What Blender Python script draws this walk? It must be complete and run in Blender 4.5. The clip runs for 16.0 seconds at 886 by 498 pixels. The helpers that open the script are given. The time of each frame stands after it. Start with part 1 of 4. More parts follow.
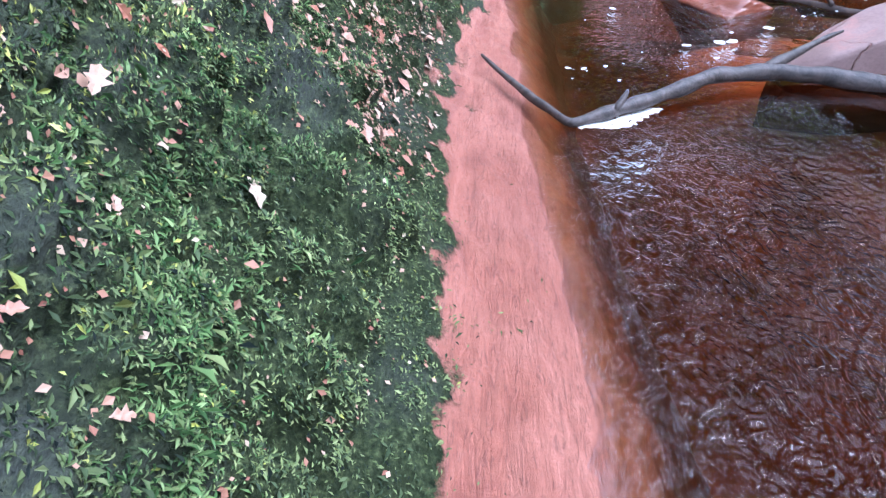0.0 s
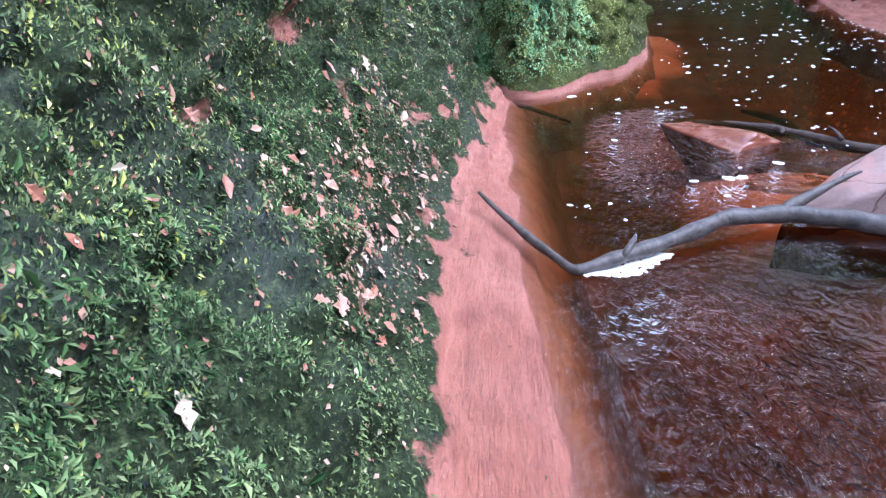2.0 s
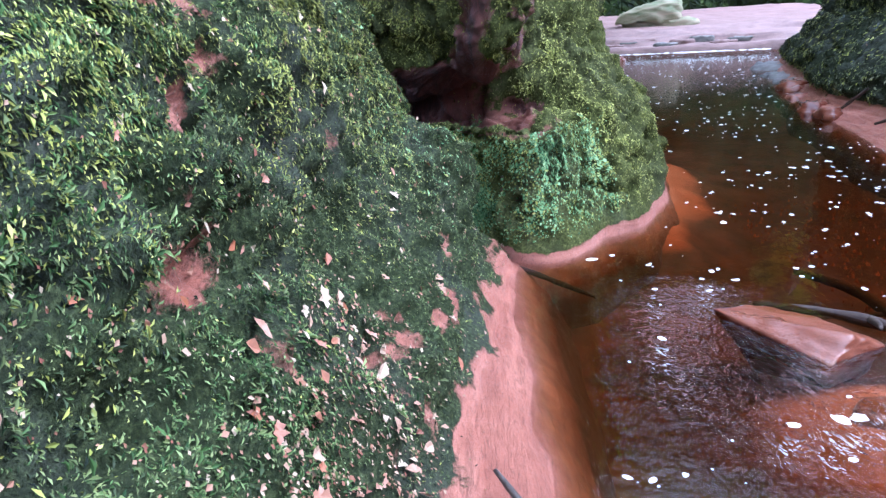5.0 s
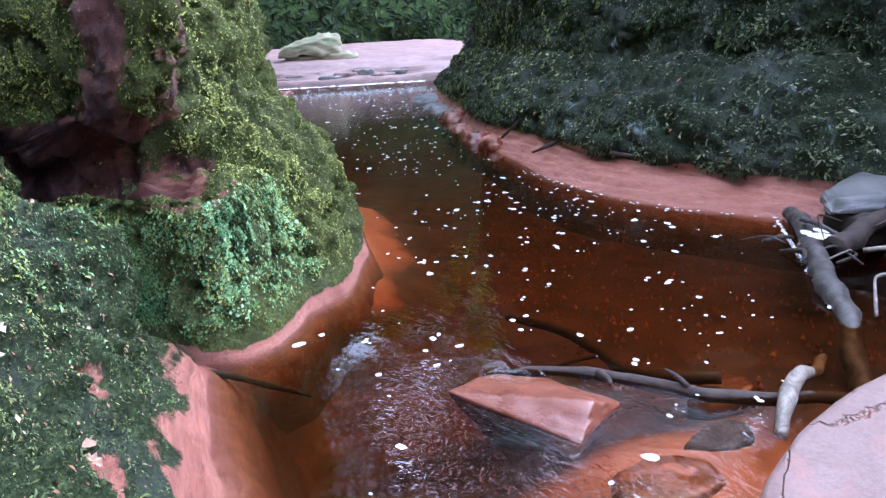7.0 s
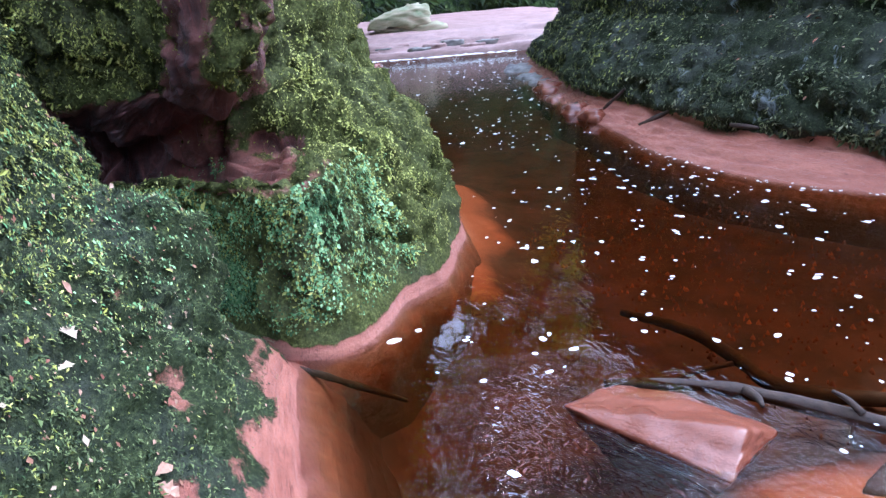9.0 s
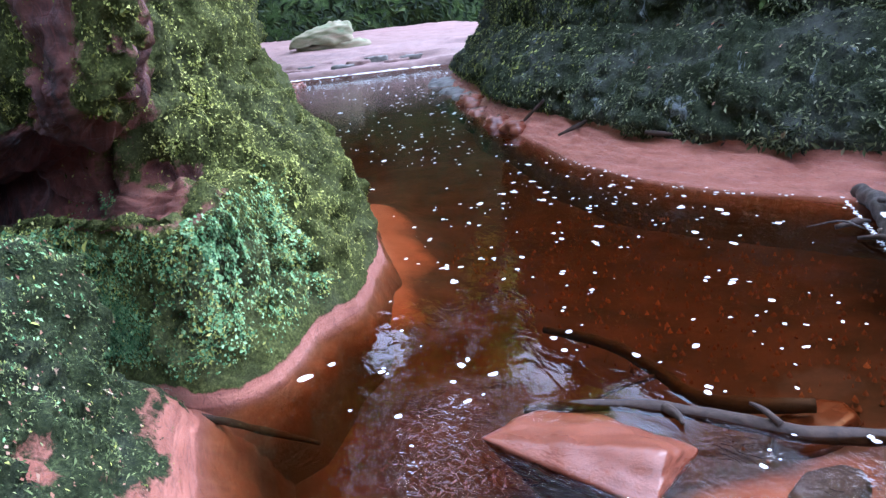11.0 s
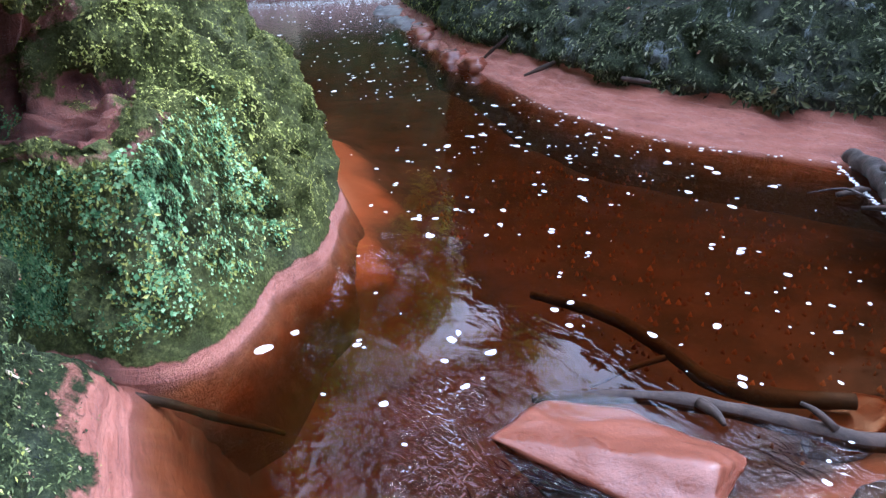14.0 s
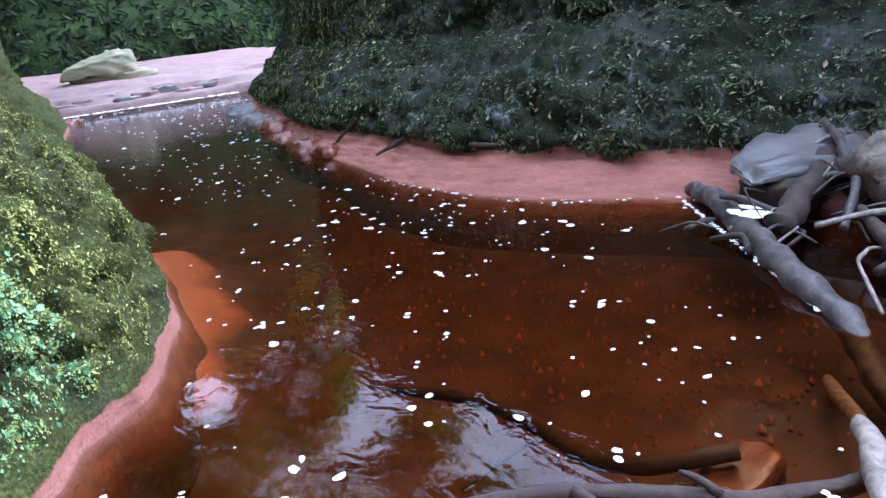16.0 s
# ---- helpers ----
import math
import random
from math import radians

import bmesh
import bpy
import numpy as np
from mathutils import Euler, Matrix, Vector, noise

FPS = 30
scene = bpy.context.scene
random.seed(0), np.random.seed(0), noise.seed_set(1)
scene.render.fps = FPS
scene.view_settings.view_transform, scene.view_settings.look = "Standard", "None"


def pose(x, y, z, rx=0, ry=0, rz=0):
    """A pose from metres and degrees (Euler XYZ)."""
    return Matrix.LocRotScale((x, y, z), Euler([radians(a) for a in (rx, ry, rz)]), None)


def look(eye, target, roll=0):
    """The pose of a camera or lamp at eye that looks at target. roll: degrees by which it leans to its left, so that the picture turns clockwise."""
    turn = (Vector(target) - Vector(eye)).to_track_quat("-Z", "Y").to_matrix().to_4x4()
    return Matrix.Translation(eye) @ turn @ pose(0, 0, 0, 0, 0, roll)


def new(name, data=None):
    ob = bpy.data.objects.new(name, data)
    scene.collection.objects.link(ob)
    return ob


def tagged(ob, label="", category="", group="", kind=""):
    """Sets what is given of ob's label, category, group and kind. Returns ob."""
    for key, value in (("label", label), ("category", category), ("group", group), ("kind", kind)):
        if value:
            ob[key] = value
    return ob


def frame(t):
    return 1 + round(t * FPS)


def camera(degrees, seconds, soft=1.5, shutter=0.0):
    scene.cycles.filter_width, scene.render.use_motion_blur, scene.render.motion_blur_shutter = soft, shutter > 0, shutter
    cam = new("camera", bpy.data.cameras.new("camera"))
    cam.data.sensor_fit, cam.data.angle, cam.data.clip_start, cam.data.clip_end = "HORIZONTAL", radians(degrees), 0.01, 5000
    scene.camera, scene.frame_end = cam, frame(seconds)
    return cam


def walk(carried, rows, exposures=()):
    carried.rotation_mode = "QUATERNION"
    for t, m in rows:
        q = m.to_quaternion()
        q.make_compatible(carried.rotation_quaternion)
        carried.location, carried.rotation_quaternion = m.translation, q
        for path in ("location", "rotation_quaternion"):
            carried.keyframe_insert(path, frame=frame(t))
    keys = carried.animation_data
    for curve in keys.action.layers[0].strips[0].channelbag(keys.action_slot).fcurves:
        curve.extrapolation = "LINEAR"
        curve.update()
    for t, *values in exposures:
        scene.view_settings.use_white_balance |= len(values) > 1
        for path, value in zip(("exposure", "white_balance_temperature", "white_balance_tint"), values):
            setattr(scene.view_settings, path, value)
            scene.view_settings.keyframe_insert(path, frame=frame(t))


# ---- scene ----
cam = camera(65.9, 16.0, soft=1.4)
PATH = [
    (0, (0.447, 0.538, 1.326), (0.297, 2.175, 0.187), -4.0),
    (0.5, (0.425, 0.507, 1.321), (0.232, 2.147, 0.192), -3.9),
    (1, (0.458, 0.536, 1.26), (0.257, 2.19, 0.153), -4.3),
    (1.5, (0.515, 0.666, 1.305), (0.361, 2.384, 0.293), -4.1),
    (2, (0.475, 0.884, 1.347), (0.321, 2.677, 0.473), -3.5),
    (2.5, (0.509, 1.1, 1.35), (0.356, 2.936, 0.571), -3.9),
    (3, (0.58, 1.32, 1.395), (0.408, 3.203, 0.745), -4.2),
    (3.2, (0.57, 1.392, 1.391), (0.388, 3.29, 0.787), -4.1),
    (5.5, (0.367, 2.321, 1.569), (0.335, 4.218, 0.936), -3.1),
    (6, (0.4, 2.542, 1.59), (0.559, 4.443, 0.99), -3.1),
    (6.5, (0.475, 2.733, 1.608), (0.933, 4.59, 1.021), -3.1),
    (7, (0.479, 2.887, 1.58), (1.244, 4.636, 0.984), -3.0),
    (7.5, (0.485, 2.995, 1.571), (1.413, 4.662, 0.969), -3.1),
    (8, (0.527, 3.101, 1.581), (1.279, 4.851, 0.974), -3.4),
    (8.2, (0.517, 3.149, 1.568), (1.135, 4.935, 0.915), -3.6),
    (10.3, (0.627, 3.442, 1.526), (1.116, 5.274, 0.89), -5.2),
    (10.5, (0.652, 3.442, 1.534), (1.166, 5.281, 0.941), -5.1),
    (11, (0.713, 3.424, 1.525), (1.408, 5.189, 0.892), -6.2),
    (11.5, (0.773, 3.451, 1.48), (1.65, 5.118, 0.808), -6.0),
    (12, (0.747, 3.606, 1.468), (1.656, 5.245, 0.772), -5.3),
    (12.5, (0.738, 3.827, 1.475), (1.671, 5.434, 0.737), -3.9),
    (13, (0.73, 3.957, 1.477), (1.696, 5.523, 0.693), -3.5),
    (13.5, (0.694, 3.987, 1.468), (1.616, 5.566, 0.659), -2.3),
    (14, (0.674, 4.006, 1.432), (1.522, 5.625, 0.619), -1.3),
    (14.5, (0.71, 4.039, 1.391), (1.505, 5.675, 0.559), -0.6),
    (15, (0.792, 4.042, 1.335), (1.632, 5.674, 0.541), -3.2),
    (15.5, (0.922, 4.072, 1.352), (1.943, 5.632, 0.626), -5.3),
    (16, (1.052, 4.12, 1.358), (2.203, 5.633, 0.735), -7.4),
]
EXPOSURE, KELVIN, TINT = 1.42, 4880, 20
walk(cam, [(t, look(eye, target, roll)) for t, eye, target, roll in PATH], [(0.0, EXPOSURE, KELVIN, TINT), (16.0, EXPOSURE, KELVIN, TINT)])

# ---- light: an overcast sky over a narrow gorge ----
world = bpy.data.worlds.new("sky")
scene.world = world
world.use_nodes = True
wn = world.node_tree
sky = wn.nodes.new("ShaderNodeTexSky")
sky.sky_type, sky.sun_disc = "NISHITA", False
sky.sun_elevation, sky.sun_rotation, sky.dust_density = radians(49), radians(90), 4.0
wn.nodes["Background"].inputs["Strength"].default_value = 0.15
cloud = wn.nodes.new("ShaderNodeMix")
cloud.data_type = "RGBA"
cloud.inputs[0].default_value, cloud.inputs[7].default_value = 0.85, (15.0, 15.6, 16.6, 1)
wn.links.new(sky.outputs[0], cloud.inputs[6])
wn.links.new(cloud.outputs[2], wn.nodes["Background"].inputs["Color"])
sun = new("sun", bpy.data.lights.new("sun", "SUN"))
sun.data.energy, sun.data.angle, sun.data.color = 1.5, radians(28), (1.0, 0.96, 0.88)
sun.matrix_world = look((0, 0, 0), (-0.66, 0.02, -0.75))
tagged(sun, "soft overcast daylight", "sun", kind="structure")


# ---- materials ----
class Nodes:
    """A small helper to wire a node material."""

    def __init__(self, name):
        self.mat = bpy.data.materials.new(name)
        self.mat.use_nodes = True
        self.tree = self.mat.node_tree
        self.bsdf = self.tree.nodes["Principled BSDF"]
        self.out = self.tree.nodes["Material Output"]
        self.geo = self.add("ShaderNodeNewGeometry")

    def add(self, kind, **values):
        n = self.tree.nodes.new(kind)
        for key, v in values.items():
            n.inputs[key].default_value = v
        return n

    def link(self, a, b):
        self.tree.links.new(a, b)

    def noise(self, scale, detail=5.0, rough=0.6, stretch=None, distort=0.0):
        n = self.add("ShaderNodeTexNoise", Scale=scale, Detail=detail, Roughness=rough, Distortion=distort)
        if stretch:
            m = self.add("ShaderNodeMapping")
            m.inputs["Scale"].default_value = stretch
            self.link(self.geo.outputs["Position"], m.inputs[0])
            self.link(m.outputs[0], n.inputs["Vector"])
        else:
            self.link(self.geo.outputs["Position"], n.inputs["Vector"])
        return n.outputs["Fac"]

    def ramp(self, fac, stops):
        r = self.add("ShaderNodeValToRGB")
        e = r.color_ramp.elements
        while len(e) < len(stops):
            e.new(0.5)
        for el, (p, c) in zip(e, stops):
            el.position, el.color = p, (*c, 1) if len(c) == 3 else c
        self.link(fac, r.inputs[0])
        return r.outputs[0]

    def grey(self, fac, a, b):
        return self.ramp(fac, [(a, (0, 0, 0)), (b, (1, 1, 1))])

    def mix(self, fac, a, b, blend="MIX"):
        m = self.tree.nodes.new("ShaderNodeMix")
        m.data_type, m.blend_type = "RGBA", blend
        for socket, v in ((m.inputs[0], fac), (m.inputs[6], a), (m.inputs[7], b)):
            if isinstance(v, (int, float)):
                socket.default_value = v
            elif isinstance(v, tuple):
                socket.default_value = (*v, 1)
            else:
                self.link(v, socket)
        return m.outputs[2]

    def math(self, op, a, b=0.5):
        m = self.tree.nodes.new("ShaderNodeMath")
        m.operation = op
        for socket, v in zip(m.inputs, (a, b)):
            if isinstance(v, (int, float)):
                socket.default_value = v
            else:
                self.link(v, socket)
        return m.outputs[0]

    def bump(self, height, strength, distance, normal=None):
        b = self.add("ShaderNodeBump", Strength=strength, Distance=distance)
        self.link(height, b.inputs["Height"])
        if normal:
            self.link(normal, b.inputs["Normal"])
        return b.outputs[0]

    def finish(self, color, rough=0.8, normal=None):
        for key, v in (("Base Color", color), ("Roughness", rough)):
            if isinstance(v, (int, float)):
                self.bsdf.inputs[key].default_value = v
            elif isinstance(v, tuple):
                self.bsdf.inputs[key].default_value = (*v, 1)
            else:
                self.link(v, self.bsdf.inputs[key])
        if normal:
            self.link(normal, self.bsdf.inputs["Normal"])
        return self.mat


def depth_shaded(n, color):
    """Ochre tone below the water line, then colour darkened with depth as water absorbs light."""
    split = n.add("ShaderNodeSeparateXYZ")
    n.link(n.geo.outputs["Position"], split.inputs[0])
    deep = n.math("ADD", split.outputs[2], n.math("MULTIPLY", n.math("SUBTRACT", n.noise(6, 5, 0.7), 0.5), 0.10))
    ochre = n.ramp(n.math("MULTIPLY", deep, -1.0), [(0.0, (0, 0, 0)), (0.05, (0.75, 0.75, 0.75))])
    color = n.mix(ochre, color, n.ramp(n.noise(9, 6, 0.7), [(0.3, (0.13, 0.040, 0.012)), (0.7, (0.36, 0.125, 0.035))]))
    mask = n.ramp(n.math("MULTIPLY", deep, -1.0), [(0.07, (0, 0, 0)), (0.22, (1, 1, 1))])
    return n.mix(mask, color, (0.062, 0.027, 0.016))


def sandstone(n, wet=False):
    """Red sandstone: bedding streaks, blotches and grain."""
    bed = n.noise(2.2, 6, 0.62, (1.0, 1.0, 9.0), 0.6)
    blotch = n.noise(1.7, 5, 0.6)
    grain = n.noise(70, 4, 0.7)
    c = n.ramp(bed, [(0.3, (0.22, 0.065, 0.042)), (0.5, (0.36, 0.125, 0.078)), (0.72, (0.47, 0.195, 0.13))])
    c = n.mix(n.math("MULTIPLY", n.grey(blotch, 0.4, 0.7), 0.5), c, (0.49, 0.21, 0.15))
    c = n.mix(n.math("MULTIPLY", n.grey(grain, 0.35, 0.75), 0.35), c, (0.16, 0.06, 0.04))
    return c, bed, grain


def mossy_rock(name, dark, mid, light, grey=0.25, lichen=0.0):
    """Red sandstone under a cover of moss; the mesh attribute 'cover' says where moss grows."""
    n = Nodes(name)
    rock, bed, grain = sandstone(n)
    clump, fine, patch = n.noise(9, 6, 0.65), n.noise(55, 5, 0.7), n.noise(1.6, 4, 0.6)
    moss = n.ramp(fine, [(0.3, dark), (0.5, mid), (0.72, light)])
    moss = n.mix(n.grey(clump, 0.3, 0.7), moss, tuple(v * 0.45 for v in mid))
    moss = n.mix(n.math("MULTIPLY", n.grey(patch, 0.48, 0.7), grey * 2), moss, (0.10, 0.105, 0.095))
    if lichen:
        moss = n.mix(n.math("MULTIPLY", n.grey(n.noise(2.6, 7, 0.72, (1, 1, 0.5), 0.8), 0.60, 0.68), lichen), moss, (0.30, 0.34, 0.36))
    cov = n.add("ShaderNodeAttribute")
    cov.attribute_name = "cover"
    edge = n.math("ADD", cov.outputs["Fac"], n.math("MULTIPLY", n.math("SUBTRACT", n.noise(14, 6, 0.75), 0.5), 0.9))
    mask = n.grey(edge, 0.42, 0.58)
    normal = n.bump(n.math("ADD", n.math("MULTIPLY", fine, mask), bed), 0.75, 0.02)
    streak = n.noise(17, 6, 0.7, (3.2, 0.42, 1.6), 2.2)
    normal = n.bump(n.math("ADD", grain, n.math("MULTIPLY", streak, 4.0)), 0.7, 0.008, normal)
    rock = n.mix(n.math("MULTIPLY", n.grey(streak, 0.52, 0.62), 0.6), rock, (0.15, 0.052, 0.034))
    # dark red stain of the bare face, and shade painted in hollow and pits
    iron_and_shade = n.add("ShaderNodeAttribute")
    iron_and_shade.attribute_name = "iron_and_shade"
    rock = n.mix(iron_and_shade.outputs["Fac"], rock, n.ramp(n.noise(11, 7, 0.72, (1, 1, 0.3), 1.0), [(0.36, (0.014, 0.007, 0.006)), (0.52, (0.085, 0.026, 0.021)), (0.7, (0.19, 0.065, 0.048))]))
    rough = n.math("ADD", n.math("MULTIPLY", mask, 0.4), 0.5)
    n.link(n.math("SUBTRACT", 0.5, n.math("MULTIPLY", mask, 0.42)), n.bsdf.inputs["Specular IOR Level"])
    return n.finish(depth_shaded(n, n.mix(mask, rock, moss)), rough, normal)


def plain_rock(name, low, high, rough=0.6, scale=2.0, cracked=False):
    n = Nodes(name)
    a, b = n.noise(scale, 6, 0.62, (1, 1, 4), 0.5), n.noise(60, 4, 0.7)
    c = n.ramp(a, [(0.3, low), (0.68, high)])
    c = n.mix(n.math("MULTIPLY", n.grey(b, 0.45, 0.8), 0.4), c, tuple(v * 0.45 for v in low))
    normal = n.bump(b, 0.35, 0.006, n.bump(a, 0.4, 0.03))
    if cracked:
        cell = n.add("ShaderNodeTexVoronoi", Scale=1.7)
        cell.feature = "DISTANCE_TO_EDGE"
        bent = n.add("ShaderNodeVectorMath")
        wander = n.add("ShaderNodeTexNoise", Scale=4.0, Detail=5.0)
        n.link(n.geo.outputs["Position"], wander.inputs["Vector"])
        bent.operation = "MULTIPLY_ADD"
        bent.inputs[1].default_value = (0.25, 0.25, 0.25)
        n.link(wander.outputs["Color"], bent.inputs[0])
        n.link(n.geo.outputs["Position"], bent.inputs[2])
        n.link(bent.outputs[0], cell.inputs["Vector"])
        line = n.grey(cell.outputs["Distance"], 0.001, 0.009)
        c = n.mix(line, (0.26, 0.14, 0.11), c)
        stain = n.grey(n.noise(3.0, 6, 0.7), 0.55, 0.72)
        c = n.mix(n.math("MULTIPLY", stain, 0.55), c, (0.44, 0.17, 0.12))
        normal = n.bump(line, 0.8, 0.02, normal)
    return n.finish(depth_shaded(n, c), n.math("ADD", n.math("MULTIPLY", a, 0.3), rough - 0.15), normal)


def leafy(name, stops, rough=0.6, patchy=None):
    """Small leaves whose colour varies from one to the next."""
    n = Nodes(name)
    c = n.ramp(n.geo.outputs["Random Per Island"], stops)
    if patchy:
        c = n.mix(n.grey(n.noise(1.9, 6, 0.65), 0.42, 0.62), c, patchy, "MULTIPLY")
    n.bsdf.inputs["Specular IOR Level"].default_value = 0.15
    return n.finish(c, rough)


def object_leaf(name, stops):
    n = Nodes(name)
    info = n.add("ShaderNodeObjectInfo")
    c = n.ramp(info.outputs["Random"], stops)
    c = n.mix(n.math("MULTIPLY", n.grey(n.noise(90, 3), 0.45, 0.7), 0.4), c, (0.2, 0.08, 0.04))
    return n.finish(c, 0.55)


def bark(name, low, high, rough=0.6):
    n = Nodes(name)
    a, b = n.noise(14, 6, 0.7, None, 1.0), n.noise(80, 4, 0.7)
    c = n.ramp(a, [(0.3, low), (0.66, high)])
    return n.finish(c, rough, n.bump(b, 0.4, 0.004, n.bump(a, 0.5, 0.012)))


def water_material():
    """Clear peat-stained water: a tinted clear body under a glossy rippled skin."""
    n = Nodes("peat_water")
    n.tree.nodes.remove(n.bsdf)
    fres = n.add("ShaderNodeFresnel", IOR=1.39)
    body = n.add("ShaderNodeBsdfTransparent")
    depth = n.add("ShaderNodeAttribute")
    depth.attribute_name = "depth"
    tint = n.add("ShaderNodeCombineColor")
    for i, per_metre in enumerate((0.24, 0.048, 0.0055)):
        n.link(n.math("POWER", per_metre, depth.outputs["Fac"]), tint.inputs[i])
    n.link(tint.outputs[0], body.inputs["Color"])
    gloss = n.add("ShaderNodeBsdfGlossy", Roughness=0.03)
    mixer = n.add("ShaderNodeMixShader")
    rough = n.add("ShaderNodeAttribute")
    rough.attribute_name = "stir"
    wide, fine = n.noise(7, 3, 0.5, None, 0.8), n.noise(20, 2, 0.5, (1, 0.6, 1), 1.8)
    calm = n.bump(n.noise(11, 3, 0.5, (1, 0.5, 1), 0.6), 0.14, 0.02)
    busy = n.add("ShaderNodeBump", Distance=0.08)
    n.link(n.math("MULTIPLY", rough.outputs["Fac"], 1.0), busy.inputs["Strength"])
    n.link(n.math("ADD", fine, wide), busy.inputs["Height"])
    n.link(calm, busy.inputs["Normal"])
    for node in (fres, gloss):
        n.link(busy.outputs[0], node.inputs["Normal"])
    n.link(fres.outputs[0], mixer.inputs[0])
    n.link(body.outputs[0], mixer.inputs[1])
    n.link(gloss.outputs[0], mixer.inputs[2])
    n.link(mixer.outputs[0], n.out.inputs["Surface"])
    return n.mat


def bed_material():
    """Stream bed: orange sandstone in shallows, peat-brown hollows darkened for light lost with depth."""
    n = Nodes("stream_bed")
    rock, bed, grain = sandstone(n)
    orange = n.mix(0.6, rock, (0.36, 0.13, 0.04))
    deep_tone = n.ramp(n.noise(3.0, 6, 0.65), [(0.35, (0.026, 0.014, 0.010)), (0.7, (0.11, 0.046, 0.027))])
    deep_cover = n.add("ShaderNodeAttribute")
    deep_cover.attribute_name = "cover"
    mask = n.grey(n.math("ADD", deep_cover.outputs["Fac"], n.math("MULTIPLY", n.math("SUBTRACT", n.noise(5, 6, 0.7), 0.5), 0.6)), 0.3, 0.8)
    return n.finish(n.mix(mask, orange, deep_tone), 0.7, n.bump(bed, 0.5, 0.02))


def foam_material():
    n = Nodes("foam")
    c = n.ramp(n.noise(60, 4, 0.7), [(0.3, (0.72, 0.70, 0.66)), (0.7, (0.85, 0.85, 0.84))])
    return n.finish(c, 0.6, n.bump(n.noise(140, 3), 0.4, 0.003))


MOSS_BANK = mossy_rock("mossy_bank_rock", (0.006, 0.009, 0.006), (0.05, 0.066, 0.028), (0.17, 0.21, 0.08))
MOSS_NOSE = mossy_rock("mossy_crag_rock", (0.010, 0.013, 0.006), (0.10, 0.115, 0.032), (0.27, 0.30, 0.09), 0.12)
MOSS_RIGHT = mossy_rock("dark_mossy_rock", (0.009, 0.012, 0.008), (0.04, 0.05, 0.027), (0.11, 0.13, 0.06), 0.35, 0.7)
MOSS_FAR = mossy_rock("green_far_rock", (0.01, 0.018, 0.006), (0.035, 0.06, 0.015), (0.09, 0.13, 0.03), 0.1)
SHELF = plain_rock("pale_shelf_stone", (0.17, 0.10, 0.088), (0.34, 0.22, 0.20))
MOSSY = plain_rock("moss_capped_stone", (0.10, 0.14, 0.05), (0.36, 0.30, 0.20), 0.7, 1.2)
PINK = plain_rock("pink_sandstone", (0.20, 0.115, 0.093), (0.30, 0.20, 0.172), cracked=True)
RED = plain_rock("red_sandstone", (0.12, 0.034, 0.019), (0.24, 0.078, 0.042), 0.28)
GREY_ROCK = plain_rock("grey_stone", (0.05, 0.047, 0.042), (0.19, 0.175, 0.16), 0.4)
BED, WATER, FOAM = bed_material(), water_material(), foam_material()
DRIFTWOOD = bark("driftwood", (0.012, 0.009, 0.007), (0.10, 0.08, 0.068), 0.55)
WETWOOD = bark("wet_wood", (0.018, 0.011, 0.008), (0.055, 0.032, 0.02), 0.75)
STUMPWOOD = bark("torn_stump_wood", (0.03, 0.02, 0.014), (0.24, 0.19, 0.14), 0.6)
PALEWOOD = bark("pale_stripped_wood", (0.06, 0.04, 0.03), (0.36, 0.30, 0.24), 0.55)
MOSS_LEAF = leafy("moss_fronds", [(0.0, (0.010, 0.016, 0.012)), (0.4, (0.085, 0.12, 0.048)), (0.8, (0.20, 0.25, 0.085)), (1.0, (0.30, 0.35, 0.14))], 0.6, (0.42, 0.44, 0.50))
FERN_MOSS = leafy("feather_moss", [(0.0, (0.02, 0.05, 0.015)), (0.5, (0.11, 0.20, 0.06)), (1.0, (0.32, 0.42, 0.16))], 0.55, (0.5, 0.5, 0.5))
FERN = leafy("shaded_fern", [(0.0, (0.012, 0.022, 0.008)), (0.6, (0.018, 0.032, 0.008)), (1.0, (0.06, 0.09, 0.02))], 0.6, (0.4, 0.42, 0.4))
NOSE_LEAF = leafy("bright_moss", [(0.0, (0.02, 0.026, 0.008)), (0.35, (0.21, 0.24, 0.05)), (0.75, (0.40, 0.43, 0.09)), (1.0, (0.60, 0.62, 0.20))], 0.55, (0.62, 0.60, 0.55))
LIVERWORT = leafy("liverwort", [(0.0, (0.03, 0.08, 0.035)), (0.4, (0.13, 0.27, 0.10)), (1.0, (0.34, 0.52, 0.24))], 0.6)
RIGHT_LEAF = leafy("dark_moss", [(0.0, (0.006, 0.010, 0.005)), (0.5, (0.07, 0.085, 0.04)), (0.88, (0.21, 0.24, 0.11)), (1.0, (0.42, 0.42, 0.27))], 0.6, (0.45, 0.45, 0.45))
LITTER = leafy("leaf_litter", [(0.0, (0.16, 0.06, 0.04)), (0.4, (0.28, 0.14, 0.085)), (0.8, (0.36, 0.24, 0.16)), (1.0, (0.42, 0.34, 0.23))], 0.5)
LEAF = object_leaf("dead_leaf", [(0.0, (0.28, 0.09, 0.035)), (0.3, (0.34, 0.16, 0.10)), (0.7, (0.42, 0.27, 0.18)), (1.0, (0.50, 0.41, 0.29))])
